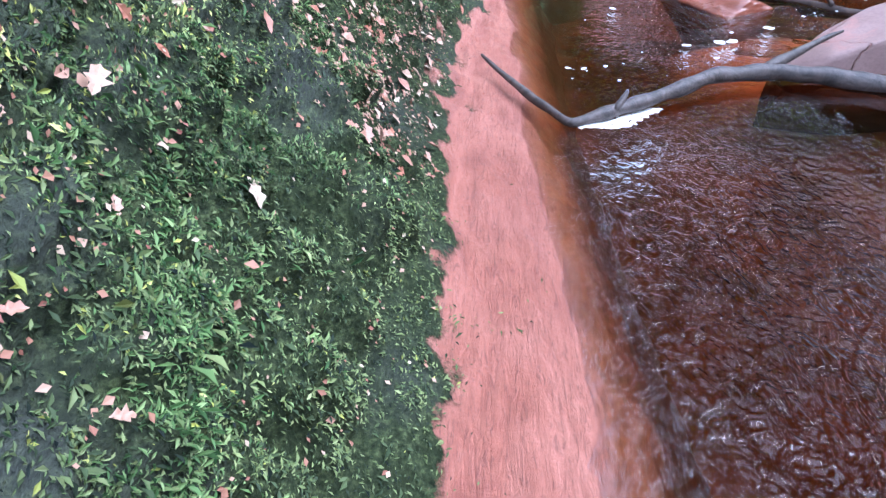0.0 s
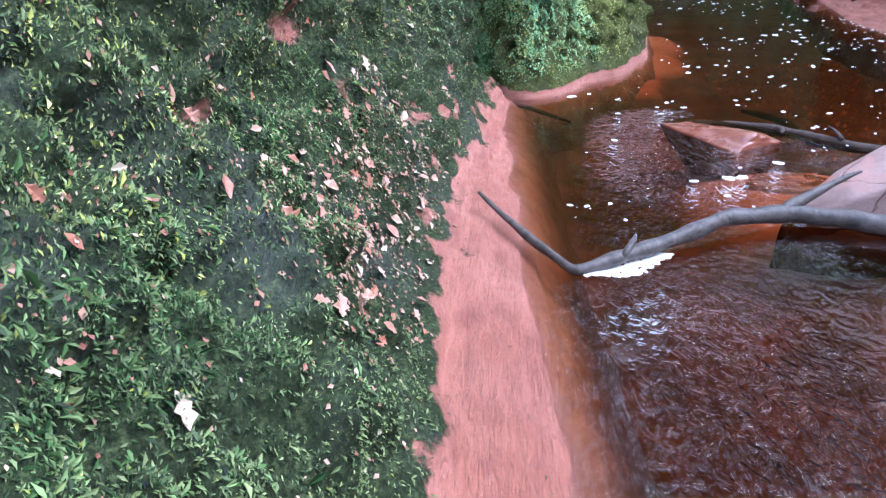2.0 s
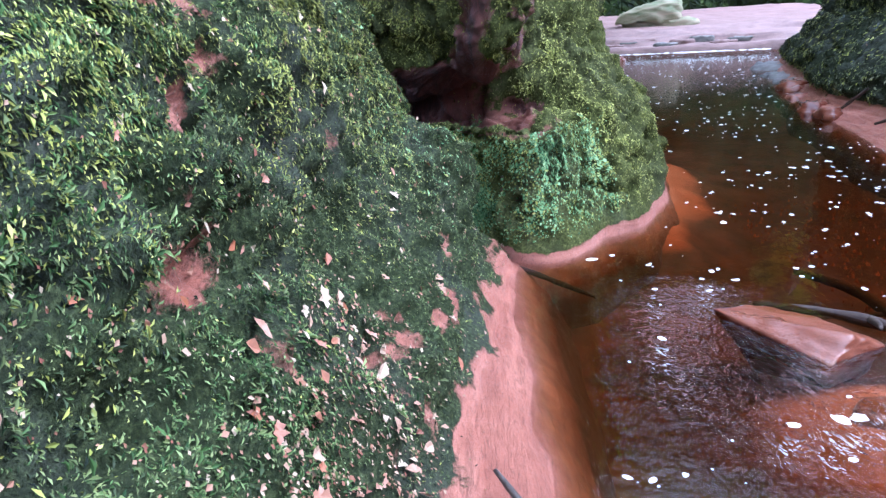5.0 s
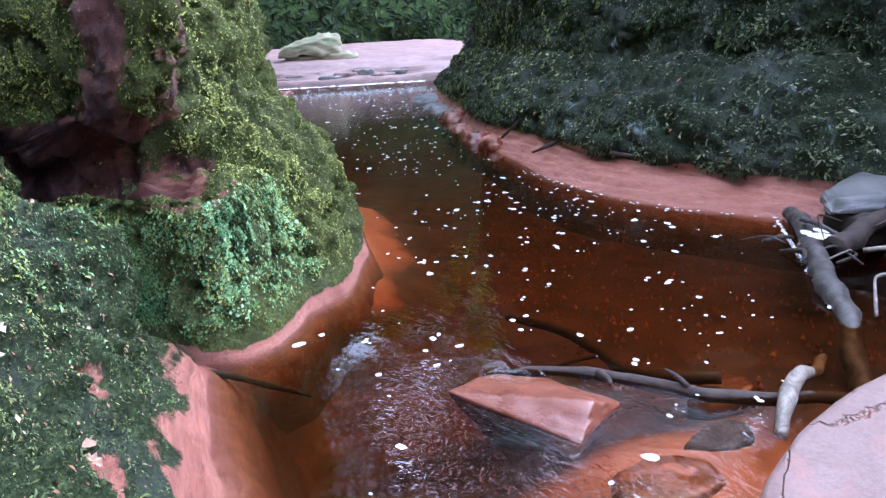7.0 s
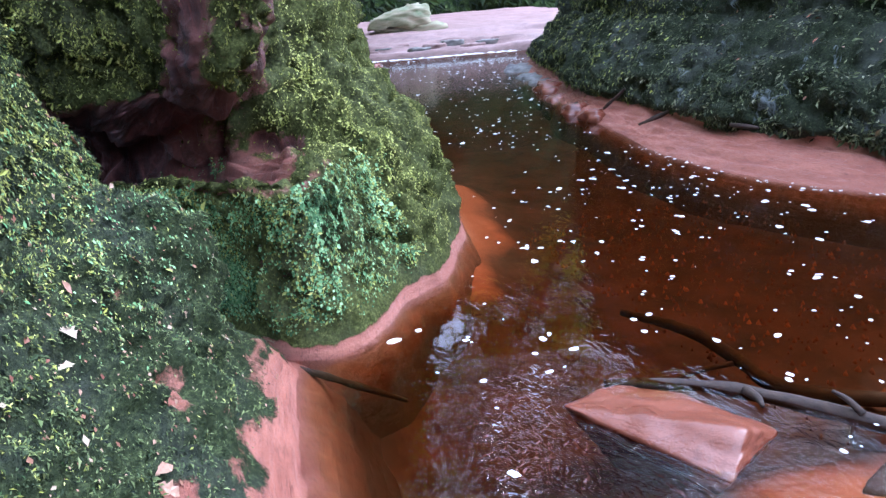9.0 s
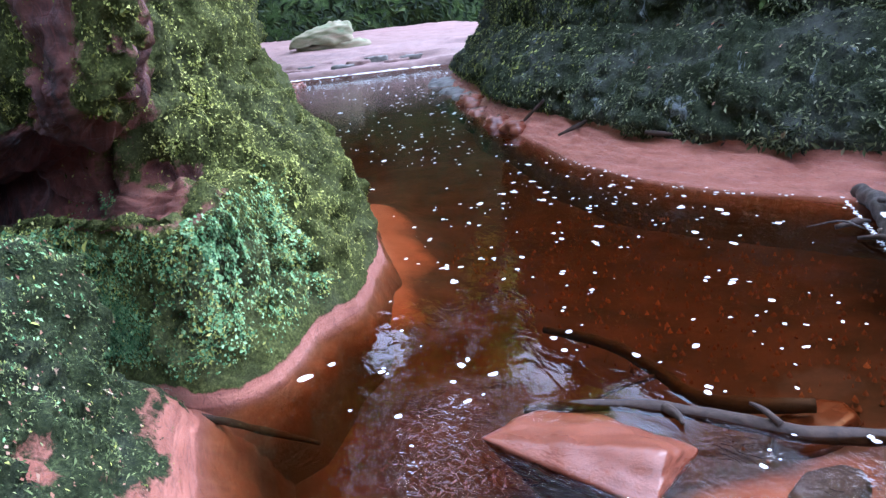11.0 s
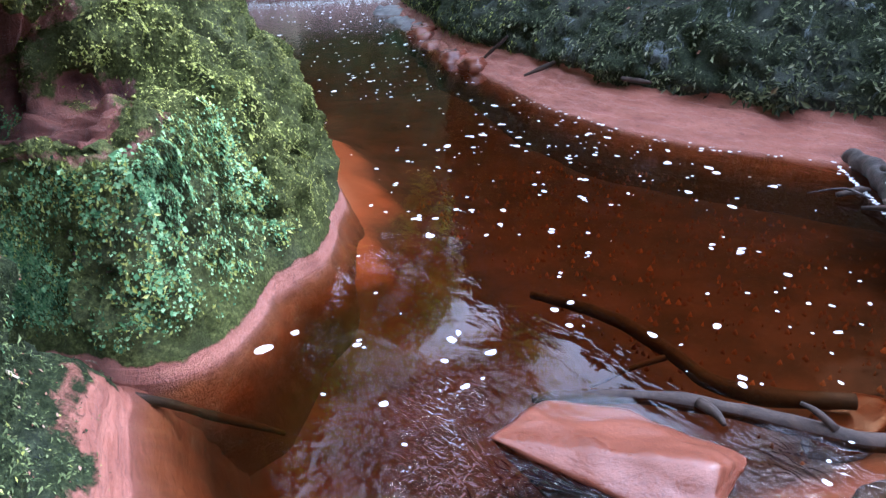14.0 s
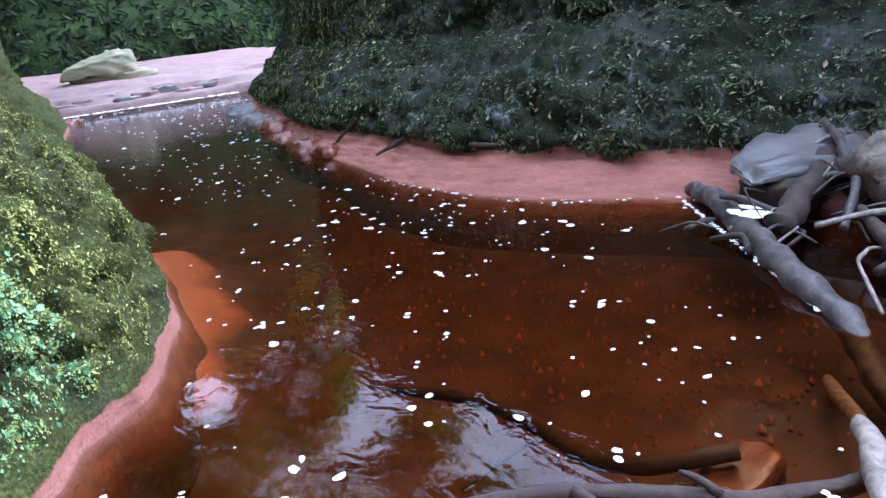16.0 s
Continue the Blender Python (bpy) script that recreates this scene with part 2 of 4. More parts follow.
def canopy_material():
    n = Nodes("tree_leaves")
    c = n.ramp(n.geo.outputs["Random Per Island"], [(0.0, (0.10, 0.15, 0.015)), (0.5, (0.24, 0.33, 0.04)), (1.0, (0.42, 0.50, 0.08))])
    n.finish(c, 0.5)
    thin, both = n.add("ShaderNodeBsdfTranslucent"), n.add("ShaderNodeMixShader", Fac=0.65)
    n.link(c, thin.inputs["Color"])
    n.link(n.bsdf.outputs[0], both.inputs[1])
    n.link(thin.outputs[0], both.inputs[2])
    n.link(both.outputs[0], n.out.inputs["Surface"])
    return n.mat


CANOPY = canopy_material()


# ---- shapes ----
RNG = np.random.default_rng(7)


def hashed(i, j, k):
    h = np.sin(i * 127.1 + j * 311.7 + k * 74.7) * 43758.5453
    return h - np.floor(h)


def value_noise(p):
    """Smooth noise of -1 to 1 at the points p, an array of (n, 3)."""
    i = np.floor(p)
    f = p - i
    f = f * f * (3 - 2 * f)
    total = 0
    for a in (0, 1):
        for b in (0, 1):
            for c in (0, 1):
                w = np.abs(1 - a - f[:, 0]) * np.abs(1 - b - f[:, 1]) * np.abs(1 - c - f[:, 2])
                total = total + w * hashed(i[:, 0] + a, i[:, 1] + b, i[:, 2] + c)
    return total * 2 - 1


def fbm(p, scale, octaves=5, gain=0.5):
    total, amp = 0, 1.0
    for o in range(octaves):
        total = total + amp * value_noise(p * scale * 2.03 ** o + 17.3 * o)
        amp *= gain
    return total


def smooth(a, b, x):
    t = np.clip((x - a) / (b - a), 0, 1)
    return t * t * (3 - 2 * t)


def resample(keys, steps):
    """Points along a polyline at the given shares of its key numbers."""
    keys = np.array(keys, float)
    at = np.arange(len(keys))
    return np.stack([np.interp(steps, at, keys[:, c]) for c in range(keys.shape[1])], 1)


def steps_for(keys, size, most=0.6):
    """Key positions that cut each leg of a polyline into pieces of about that size."""
    keys = np.array(keys, float)
    out = [0.0]
    for i in range(len(keys) - 1):
        n = max(1, int(np.ceil(np.linalg.norm(keys[i + 1] - keys[i]) / size)))
        n = min(n, 90)
        out += [i + (j + 1) / n for j in range(n)]
    return np.array(out)


def grid_normals(p):
    du = np.gradient(p, axis=0)
    dv = np.gradient(p, axis=1)
    n = np.cross(du, dv)
    return n / np.maximum(np.linalg.norm(n, axis=2, keepdims=True), 1e-9)


def mesh_from(name, verts, faces, material, attributes=(), shade=True):
    me = bpy.data.meshes.new(name)
    faces = np.asarray(faces)
    count, width = faces.shape
    me.vertices.add(len(verts))
    me.vertices.foreach_set("co", np.asarray(verts, np.float32).ravel())
    me.loops.add(count * width)
    me.loops.foreach_set("vertex_index", faces.astype(np.int32).ravel())
    me.polygons.add(count)
    me.polygons.foreach_set("loop_start", np.arange(0, count * width, width, dtype=np.int32))
    me.polygons.foreach_set("use_smooth", np.full(count, shade))
    me.materials.append(material)
    for key, values in attributes:
        me.attributes.new(key, "FLOAT", "POINT").data.foreach_set("value", np.asarray(values, np.float32).ravel())
    me.update(calc_edges=True)
    me.validate()
    return me


def grid_faces(nu, nv, flip=False):
    i, j = np.meshgrid(np.arange(nu - 1), np.arange(nv - 1), indexing="ij")
    a = (i * nv + j).ravel()
    q = np.stack([a, a + nv, a + nv + 1, a + 1], 1)
    return q[:, ::-1] if flip else q


def sheet(name, p, cover, material, flip=False, more=()):
    nu, nv, _ = p.shape
    return new(name, mesh_from(name, p.reshape(-1, 3), grid_faces(nu, nv, flip), material, [("cover", cover), *more]))


def scatter(name, p, nrm, weight, count, size, material, parent=None, lift=0.4, shape=1.6, hang=0.0, wide=0.5):
    """Many small leaves over a grid of points: each a bent diamond of two triangles. Where weight is high there are more."""
    c = (p[:-1, :-1] + p[1:, 1:]) / 2
    area = np.linalg.norm(np.cross(p[1:, :-1] - p[:-1, :-1], p[:-1, 1:] - p[:-1, :-1]), axis=2)
    w = (area * weight[:-1, :-1]).ravel()
    pick = RNG.choice(len(w), count, p=w / w.sum())
    iu, iv = np.unravel_index(pick, area.shape)
    a, b = RNG.random((2, count, 1))
    base = p[iu, iv] * (1 - a) * (1 - b) + p[iu + 1, iv] * a * (1 - b) + p[iu, iv + 1] * (1 - a) * b + p[iu + 1, iv + 1] * a * b
    n = nrm[iu, iv]
    r = RNG.normal(size=(count, 3))
    t = r - n * np.sum(r * n, axis=1, keepdims=True)
    t[:, 2] -= hang
    t /= np.linalg.norm(t, axis=1, keepdims=True)
    s = np.cross(n, t)
    s /= np.linalg.norm(s, axis=1, keepdims=True)
    size = size * np.exp(RNG.normal(0, 0.35, (count, 1)))
    up = n * RNG.uniform(0.1, 1.0, (count, 1)) * lift
    tip = base + (t + up) * size * shape
    mid = base + (t * 0.5 + up * 0.9) * size * shape
    v = np.stack([base, mid + s * size * wide, tip, mid - s * size * wide], 1).reshape(-1, 3)
    k = np.arange(count)[:, None] * 4
    f = np.concatenate([k + np.array([[0, 1, 2]]), k + np.array([[0, 2, 3]])])
    ob = new(name, mesh_from(name, v, f, material, shade=False))
    if parent:
        ob.parent = parent
    return tagged(ob, kind="stuff")


def part(name, bm, material, parent=None, label="", shade=True):
    me = bpy.data.meshes.new(name)
    bm.to_mesh(me)
    bm.free()
    me.materials.append(material)
    me.polygons.foreach_set("use_smooth", [shade] * len(me.polygons))
    ob = new(name, me)
    ob.parent = parent
    return tagged(ob, label)


def limb(points, radii, sides=10, rough=0.15, scale=9.0, seed=0.0):
    """A knobbly tapered limb along a polyline, as a bmesh."""
    pts, rad = np.array(points, float), np.array(radii, float)
    n = max(8, int(np.linalg.norm(np.diff(pts, axis=0), axis=1).sum() / 0.03))
    n = min(n, 120)
    at = np.linspace(0, len(pts) - 1, n)
    ctr = np.stack([np.interp(at, np.arange(len(pts)), pts[:, c]) for c in range(3)], 1)
    for _ in range(3):
        ctr[1:-1] = (ctr[:-2] + ctr[1:-1] * 2 + ctr[2:]) / 4
    r = np.interp(at, np.arange(len(pts)), rad)
    ctr += np.stack([value_noise(ctr * 4 + seed + 9 * c) for c in range(3)], 1) * r[:, None] * 0.35
    tang = np.gradient(ctr, axis=0)
    tang /= np.linalg.norm(tang, axis=1, keepdims=True)
    side = np.cross(tang, np.array([0.13, 0.07, 1.0]))
    side /= np.linalg.norm(side, axis=1, keepdims=True)
    up = np.cross(side, tang)
    bm = bmesh.new()
    rings = []
    for i in range(n):
        ring = []
        for k in range(sides):
            a = 2 * math.pi * k / sides
            d = side[i] * math.cos(a) + up[i] * math.sin(a)
            q = ctr[i] + d * r[i]
            q = q + d * r[i] * rough * 2 * noise.noise(Vector(q * scale + seed))
            ring.append(bm.verts.new(q))
        rings.append(ring)
    for a, b in zip(rings, rings[1:]):
        for k in range(sides):
            bm.faces.new((a[k], a[(k + 1) % sides], b[(k + 1) % sides], b[k]))
    bm.faces.new(rings[0][::-1])
    bm.faces.new(rings[-1])
    return bm


def stone(outline, low, high, top=None, chamfer=0.12, rough=0.02, seed=0.0):
    """A slab-like stone from its outline: top may tilt as a function of x and y. Worn, uneven edges."""
    ring = np.array(outline, float)
    ctr = ring.mean(axis=0)
    bm = bmesh.new()
    verts = []
    for level, shrink in ((low, 1.05), (low * 0.5 + high * 0.5, 1.03), (high - chamfer * 0.35, 1.0), (high, 1.0 - chamfer)):
        row = []
        for x, y in ctr + (ring - ctr) * shrink:
            z = level + (top(x, y) if top and level > low else 0)
            row.append(bm.verts.new((x, y, z)))
        verts.append(row)
    k = len(ring)
    for a, b in zip(verts, verts[1:]):
        for i in range(k):
            bm.faces.new((a[i], a[(i + 1) % k], b[(i + 1) % k], b[i]))
    bm.faces.new(verts[-1])
    bm.faces.new(verts[0][::-1])
    bmesh.ops.triangulate(bm, faces=bm.faces)
    bmesh.ops.subdivide_edges(bm, edges=bm.edges[:], cuts=3, use_grid_fill=True)
    bmesh.ops.smooth_vert(bm, verts=bm.verts[:], factor=0.35, use_axis_x=True, use_axis_y=True, use_axis_z=True)
    bm.normal_update()
    for v in bm.verts:
        d = noise.fractal(v.co * 5 + Vector((seed, 0, 0)), 1.0, 2.0, 4) * rough
        v.co += v.normal * d
    bmesh.ops.recalc_face_normals(bm, faces=bm.faces)
    return bm


# ---- the left bank: a bare lip of sandstone under a mossy slope ----
def bank_edge(y):
    return np.interp(y, [-8, 0, 2, 3.2, 4.4, 5.0, 6.1, 6.5], [0.75, 0.68, 0.66, 0.60, 0.60, 0.57, 0.58, 0.58])


def lip_width(y):
    return np.interp(y, [-8, 2, 3.4, 4.2, 4.9, 5.8, 6.2, 7], [0.36, 0.38, 0.29, 0.30, 0.18, 0.09, 0.06, 0.05])


BANK_PROFILE = [(0.50, -0.6), (0.34, -0.36), (0.22, -0.20), (0.13, -0.10), (0.06, -0.037), (0.0, 0.002), (-0.35, 0.035), (-0.85, 0.065), (-1.0, 0.09),
                (-1.12, 0.2), (-1.25, 0.38), (-1.45, 0.68), (-1.58, 0.88), (-1.64, 1.2), (-1.72, 1.5), (-1.9, 1.8), (-2.15, 2.6), (-2.4, 4), (-2.7, 9.5), (-9.0, 10.5)]


def build_left_bank():
    v = steps_for([(a * 0.6, b) for a, b in BANK_PROFILE], 0.022)
    prof = resample(BANK_PROFILE, v)
    ys = np.concatenate([np.arange(-8, 0.6, 0.08), np.arange(0.6, 7.3, 0.02)])
    y = np.repeat(ys[:, None], len(v), 1)
    off, z = np.repeat(prof[None, :, 0], len(ys), 0), np.repeat(prof[None, :, 1], len(ys), 0)
    wob = fbm(np.stack([ys, 0 * ys, 0 * ys], 1), 2.2, 4)[:, None]
    w = lip_width(ys)[:, None] * (1 + 0.16 * fbm(np.stack([ys, 0 * ys + 9, 0 * ys], 1), 1.7, 4)[:, None])
    x = bank_edge(ys)[:, None] + 0.028 * wob * (z < 0.2) + np.where(off > -1.0, np.where(off < 0, off * w, off), -w + off + 1.0)
    # the mound ends in a cleft
    back = smooth(6.36, 7.0, y + 0.06 * z) * 1.9
    x = x - back * smooth(-0.25, 0.0, z) + 0.16 * np.exp(-(((y - 6.25) / 0.55) ** 2 + ((z - 0.75) / 0.4) ** 2))
    p = np.stack([x, y, z], 2)
    nrm = grid_normals(p)
    flat = p.reshape(-1, 3)
    body = smooth(0.05, 0.35, z)
    bumps = (fbm(flat, 1.3, 3) * 0.10).reshape(z.shape) * body + (fbm(flat, 6, 4) * 0.055).reshape(z.shape) * (0.08 + body)
    bumps += (fbm(flat * np.array([1, 0.35, 3]), 9, 4) * 0.011).reshape(z.shape)
    lamina = fbm(np.stack([flat[:, 0] * 26 + 2.5 * value_noise(flat * 2.5), flat[:, 1] * 2.2, flat[:, 2] * 20], 1), 1.0, 3).reshape(z.shape)
    bumps += 0.007 * lamina * (1 - body) * smooth(-0.1, 0.02, z)
    tuft = np.clip(np.abs(fbm(flat, 8, 2)) * 0.75 + np.abs(fbm(flat + 5.0, 19, 2)) * 0.55, 0, 1).reshape(z.shape)
    bumps += (tuft - 0.3) * 0.075 * smooth(0.12, 0.3, z)
    bumps[z > 8] = 0
    p = p + nrm * bumps[..., None]
    # bare, broken places in the moss
    bare = np.zeros_like(z)
    for (bx, by, bz), size in (((-0.55, 4.12, 1.65), (0.35, 0.25, 0.40)), ((-0.25, 3.6, 1.05), (0.22, 0.17, 0.18)), ((-0.3, 3.75, 1.35), (0.2, 0.08, 0.10)),
                               ((0.28, 5.5, 0.44), (0.2, 0.16, 0.07)), ((0.2, 5.0, 0.30), (0.2, 0.2, 0.07)), ((0.22, 4.7, 0.36), (0.2, 0.1, 0.09)), ((-0.05, 4.3, 0.42), (0.2, 0.2, 0.1)), ((-0.1, 5.75, 0.72), (0.2, 0.15, 0.06)),
                               ((-0.22, 3.73, 0.72), (0.15, 0.12, 0.09)), ((-0.33, 3.9, 0.86), (0.15, 0.07, 0.08)), ((0.02, 3.95, 0.36), (0.2, 0.3, 0.05)),
                               ((0.0, 4.5, 0.42), (0.2, 0.2, 0.07)), ((-0.35, 4.9, 1.1), (0.2, 0.12, 0.1)), ((0.1, 2.4, 0.17), (0.1, 0.5, 0.05)), ((-0.4, 2.6, 0.92), (0.2, 0.3, 0.06))):
        d = ((p[..., 0] - bx) / size[0]) ** 2 + ((p[..., 1] - by) / size[1]) ** 2 + ((p[..., 2] - bz) / size[2]) ** 2
        bare = np.maximum(bare, np.exp(-d))
    bare *= np.clip(0.85 + 0.75 * fbm(flat, 9, 3).reshape(z.shape), 0, 1.15)
    foot = np.exp(-(((z - 0.2) / 0.12) ** 2)) * smooth(2.5, 3.6, y) * np.clip(0.15 + 1.2 * fbm(flat, 6, 4).reshape(z.shape), 0, 1)
    bare = np.maximum(bare, 0.62 * foot)
    cover = smooth(0.05, 0.15, z + (fbm(flat, 5, 4) * 0.05).reshape(z.shape)) - bare * 0.9
    cover = np.maximum(cover, smooth(6.25, 6.4, y) * smooth(0.0, 0.03, z))
    p = p - nrm * (bare * 0.03 * body)[..., None]
    bank = tagged(sheet("bank_left", p, cover, MOSS_BANK), "steep mossy bank with a bare red sandstone lip at the water", "rock bank", kind="structure")
    vis = (p[..., 1] > 0.3) & (z < 3.0)
    # fronds gather on tuft tops over dark base moss, painting shade into the gaps
    weight = np.clip(cover, 0, 1) ** 2 * vis * (0.6 + np.clip(0.5 + fbm(flat, 3.5, 3).reshape(z.shape), 0, 1)) * (0.2 + tuft ** 1.3 * 1.8) * (1 + 1.3 * (1 - smooth(1.3, 3.2, y)))
    high = smooth(0.3, 0.95, z)
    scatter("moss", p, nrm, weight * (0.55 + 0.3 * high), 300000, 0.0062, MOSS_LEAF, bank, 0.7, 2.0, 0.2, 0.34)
    # yellow-green moss, thickened higher up, paints in light the upper slope lacks
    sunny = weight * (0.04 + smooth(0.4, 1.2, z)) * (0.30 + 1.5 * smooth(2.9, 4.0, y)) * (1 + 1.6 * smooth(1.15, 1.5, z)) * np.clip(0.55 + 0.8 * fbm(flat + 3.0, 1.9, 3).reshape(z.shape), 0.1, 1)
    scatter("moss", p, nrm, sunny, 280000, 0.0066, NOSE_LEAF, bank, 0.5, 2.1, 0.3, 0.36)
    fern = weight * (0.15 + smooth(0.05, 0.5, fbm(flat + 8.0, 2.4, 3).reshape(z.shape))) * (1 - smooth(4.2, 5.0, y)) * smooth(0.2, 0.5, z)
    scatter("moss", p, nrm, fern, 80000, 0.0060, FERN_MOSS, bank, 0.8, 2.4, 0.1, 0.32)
    far = weight * smooth(5.2, 6.0, y) * smooth(0.35, 0.8, z)
    scatter("liverwort", p, nrm, far, 15000, 0.009, LIVERWORT, bank)
    return p, nrm, cover, weight


BANK_P, BANK_N, BANK_COVER, BANK_W = build_left_bank()

# ---- the crag beyond the cleft, undercut by a dark hollow, and the left wall on from it ----
CRAG_LINE = [(-2.2, 7.6), (-0.6, 7.1), (0.3, 6.72), (0.53, 6.46), (0.71, 6.31), (0.96, 6.38), (1.16, 6.62), (1.30, 6.86), (1.55, 6.98), (1.72, 7.25), (1.82, 7.5), (2.0, 7.82), (2.08, 8.3),
             (2.2, 8.9), (2.36, 10.1), (2.8, 13), (3.4, 17), (3.9, 20.7), (4.6, 23.2), (5.0, 26), (5.0, 29), (3.0, 36), (-4, 42)]
COLUMN = [(-0.34, -0.6), (-0.18, -0.26), (-0.11, -0.15), (-0.04, -0.05), (0.0, 0.03), (0.03, 0.10), (0.18, 0.45), (0.34, 0.72), (0.44, 0.86), (0.58, 0.93), (0.63, 1.02), (0.76, 1.2), (0.88, 1.5), (0.94, 2.0), (0.96, 3), (1.0, 5), (1.0, 9.5), (9, 10.5)]
HOLLOW = [(-0.34, -0.6), (-0.18, -0.26), (-0.11, -0.15), (-0.04, -0.05), (0.0, 0.03), (0.03, 0.10), (0.10, 0.45), (0.12, 0.78), (0.22, 0.87), (0.6, 0.76), (1.6, 0.60), (1.5, 1.05), (0.5, 1.24), (0.2, 1.52), (0.1, 3), (0.3, 5), (0.6, 9.5), (9, 10.5)]


def build_crag():
    line = np.array(CRAG_LINE)
    seg = np.concatenate([[0], np.cumsum(np.linalg.norm(np.diff(line, axis=0), axis=1))])
    s = np.concatenate([np.arange(0, 1.8, 0.05), np.arange(1.8, 7.0, 0.02), np.arange(7.0, 14, 0.08), np.arange(14, seg[-1], 0.3)])
    cx, cy = np.interp(s, seg, line[:, 0]), np.interp(s, seg, line[:, 1])
    k = np.exp(-0.5 * (np.arange(-8, 9) / 3.5) ** 2)
    k /= k.sum()
    cx[8:-8], cy[8:-8] = np.convolve(cx, k, "valid"), np.convolve(cy, k, "valid")
    v = steps_for([(a * 0.8, b) for a, b in COLUMN], 0.025)
    a, b = resample(COLUMN, v), resample(HOLLOW, v)
    w = smooth(0.80, 1.32, cx)[:, None]
    off, z = b[None, :, 0] * (1 - w) + a[None, :, 0] * w, b[None, :, 1] * (1 - w) + a[None, :, 1] * w
    turn = smooth(7.5, 10.5, cy)
    dx, dy = -0.55 - 0.42 * turn, 0.83 - 0.6 * turn
    p = np.stack([cx[:, None] + dx[:, None] * off, cy[:, None] + dy[:, None] * off, z], 2)
    nrm = grid_normals(p)
    flat = p.reshape(-1, 3)
    body = smooth(0.02, 0.3, z)
    d = (fbm(flat, 1.6, 3) * 0.06).reshape(z.shape) * body + (fbm(flat * np.array([1, 1, 0.55]), 8, 4) * 0.05).reshape(z.shape) * (0.2 + body) - (np.exp(-(fbm(flat * np.array([1, 1, 0.5]), 3.5, 3) / 0.09) ** 2) * 0.085).reshape(z.shape) * body
    knob = np.clip(np.abs(fbm(flat, 9, 2)) * 0.8 + np.abs(fbm(flat + 4.0, 22, 2)) * 0.5, 0, 1).reshape(z.shape)
    d += (knob - 0.3) * 0.06 * body * (cy < 13)[:, None]
    # pitted hole under the column and a dark knot beside it
    for hu, hz, r, deep in ((1.30, 0.95, 0.10, 0.17), (1.42, 0.84, 0.06, 0.10), (1.16, 0.93, 0.07, 0.12), (1.62, 1.12, 0.045, 0.09), (1.50, 0.52, 0.11, 0.07), (1.40, 0.30, 0.08, 0.05), (1.0, 1.5, 0.06, 0.05)):
        d -= np.exp(-(((cx[:, None] - hu) / r) ** 2 + ((z - hz) / (r * 0.8)) ** 2)) * deep
    d[z > 6.5] = 0
    p = p + nrm * d[..., None]
    cover = smooth(0.03, 0.10, z + (fbm(flat, 4, 4) * 0.035).reshape(z.shape))
    # the red bare face of the column and the worn ledge
    u = cx[:, None] + 0 * z
    lean = u - 0.16 * np.clip(1.9 - z, 0, 0.9)
    red = smooth(0.25, 0.45, lean) * (1 - smooth(1.06, 1.16, lean)) * smooth(1.05, 1.3, z) * np.clip(0.85 + 0.9 * fbm(flat * np.array([1, 1, 0.5]), 5.0, 4).reshape(z.shape), 0, 1)
    ledge = 0.65 * np.exp(-(((z - 0.83) / 0.035) ** 2)) * smooth(0.25, 0.4, u) * (1 - smooth(1.1, 1.35, u))
    # inner and pits mark where shade goes into the rock colour
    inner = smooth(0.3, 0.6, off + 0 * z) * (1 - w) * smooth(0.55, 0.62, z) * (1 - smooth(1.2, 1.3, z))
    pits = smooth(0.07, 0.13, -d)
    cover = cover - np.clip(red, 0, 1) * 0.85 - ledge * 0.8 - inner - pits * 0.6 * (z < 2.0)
    iron_and_shade = np.clip(np.maximum(np.maximum(red, inner), np.maximum(0.6 * ledge, pits)), 0, 1) * (z > 0.2)
    crag = tagged(sheet("wall_left", p, cover, MOSS_NOSE, more=[("iron_and_shade", iron_and_shade)]), "overhanging mossy sandstone crag with a dark hollow and a red bare face", "rock wall", kind="structure")
    seen = smooth(0.10, 0.2, z) * (z < 3.2) * (cy < 13)[:, None]
    weight = np.clip(cover, 0, 1) ** 2 * seen * (0.2 + np.clip(0.5 + fbm(flat, 4, 3).reshape(z.shape), 0, 1)) * (0.12 + knob ** 1.5 * 2.0)
    scatter("moss", p, nrm, weight, 260000, 0.0078, NOSE_LEAF, crag, 0.6, 1.7, 0.5, 0.4)
    front = weight * (1 - smooth(1.25, 1.55, u)) * (1 - smooth(0.7, 0.85, z)) * (0.2 + smooth(0.0, 0.4, fbm(flat, 3.2, 2).reshape(z.shape)))
    scatter("liverwort", p, nrm, front, 70000, 0.0105, LIVERWORT, crag, 0.5, 1.2, 0.3)


build_crag()

# ---- the right bank: a bare pink shelf, a dark mossy slope and the wall above ----
RIGHT_LINE = [(3.6, -9), (3.6, 2.4), (3.9, 3.6), (4.6, 4.5), (5.3, 5.4), (5.4, 6.2), (5.2, 6.75), (4.79, 7.47), (4.58, 8.32), (4.62, 9.44), (4.94, 10.7), (5.3, 12.6), (5.9, 14.2), (6.4, 15.3), (7.2, 18), (8.0, 20.4), (8.6, 21.2), (11, 22.5), (20, 26)]
RIGHT_PROFILE = [(-0.32, -0.6), (-0.18, -0.3), (-0.08, -0.10), (0, 0.0), (0.25, 0.055), (0.5, 0.12), (0.65, 0.17), (0.70, 0.22), (0.68, 0.31), (0.82, 0.55), (1.15, 0.85), (1.45, 1.08), (1.62, 1.16), (1.72, 1.22), (1.76, 1.5), (1.95, 2.2), (1.9, 3.2), (2.0, 4.5), (2.6, 7.0), (12, 8.0)]


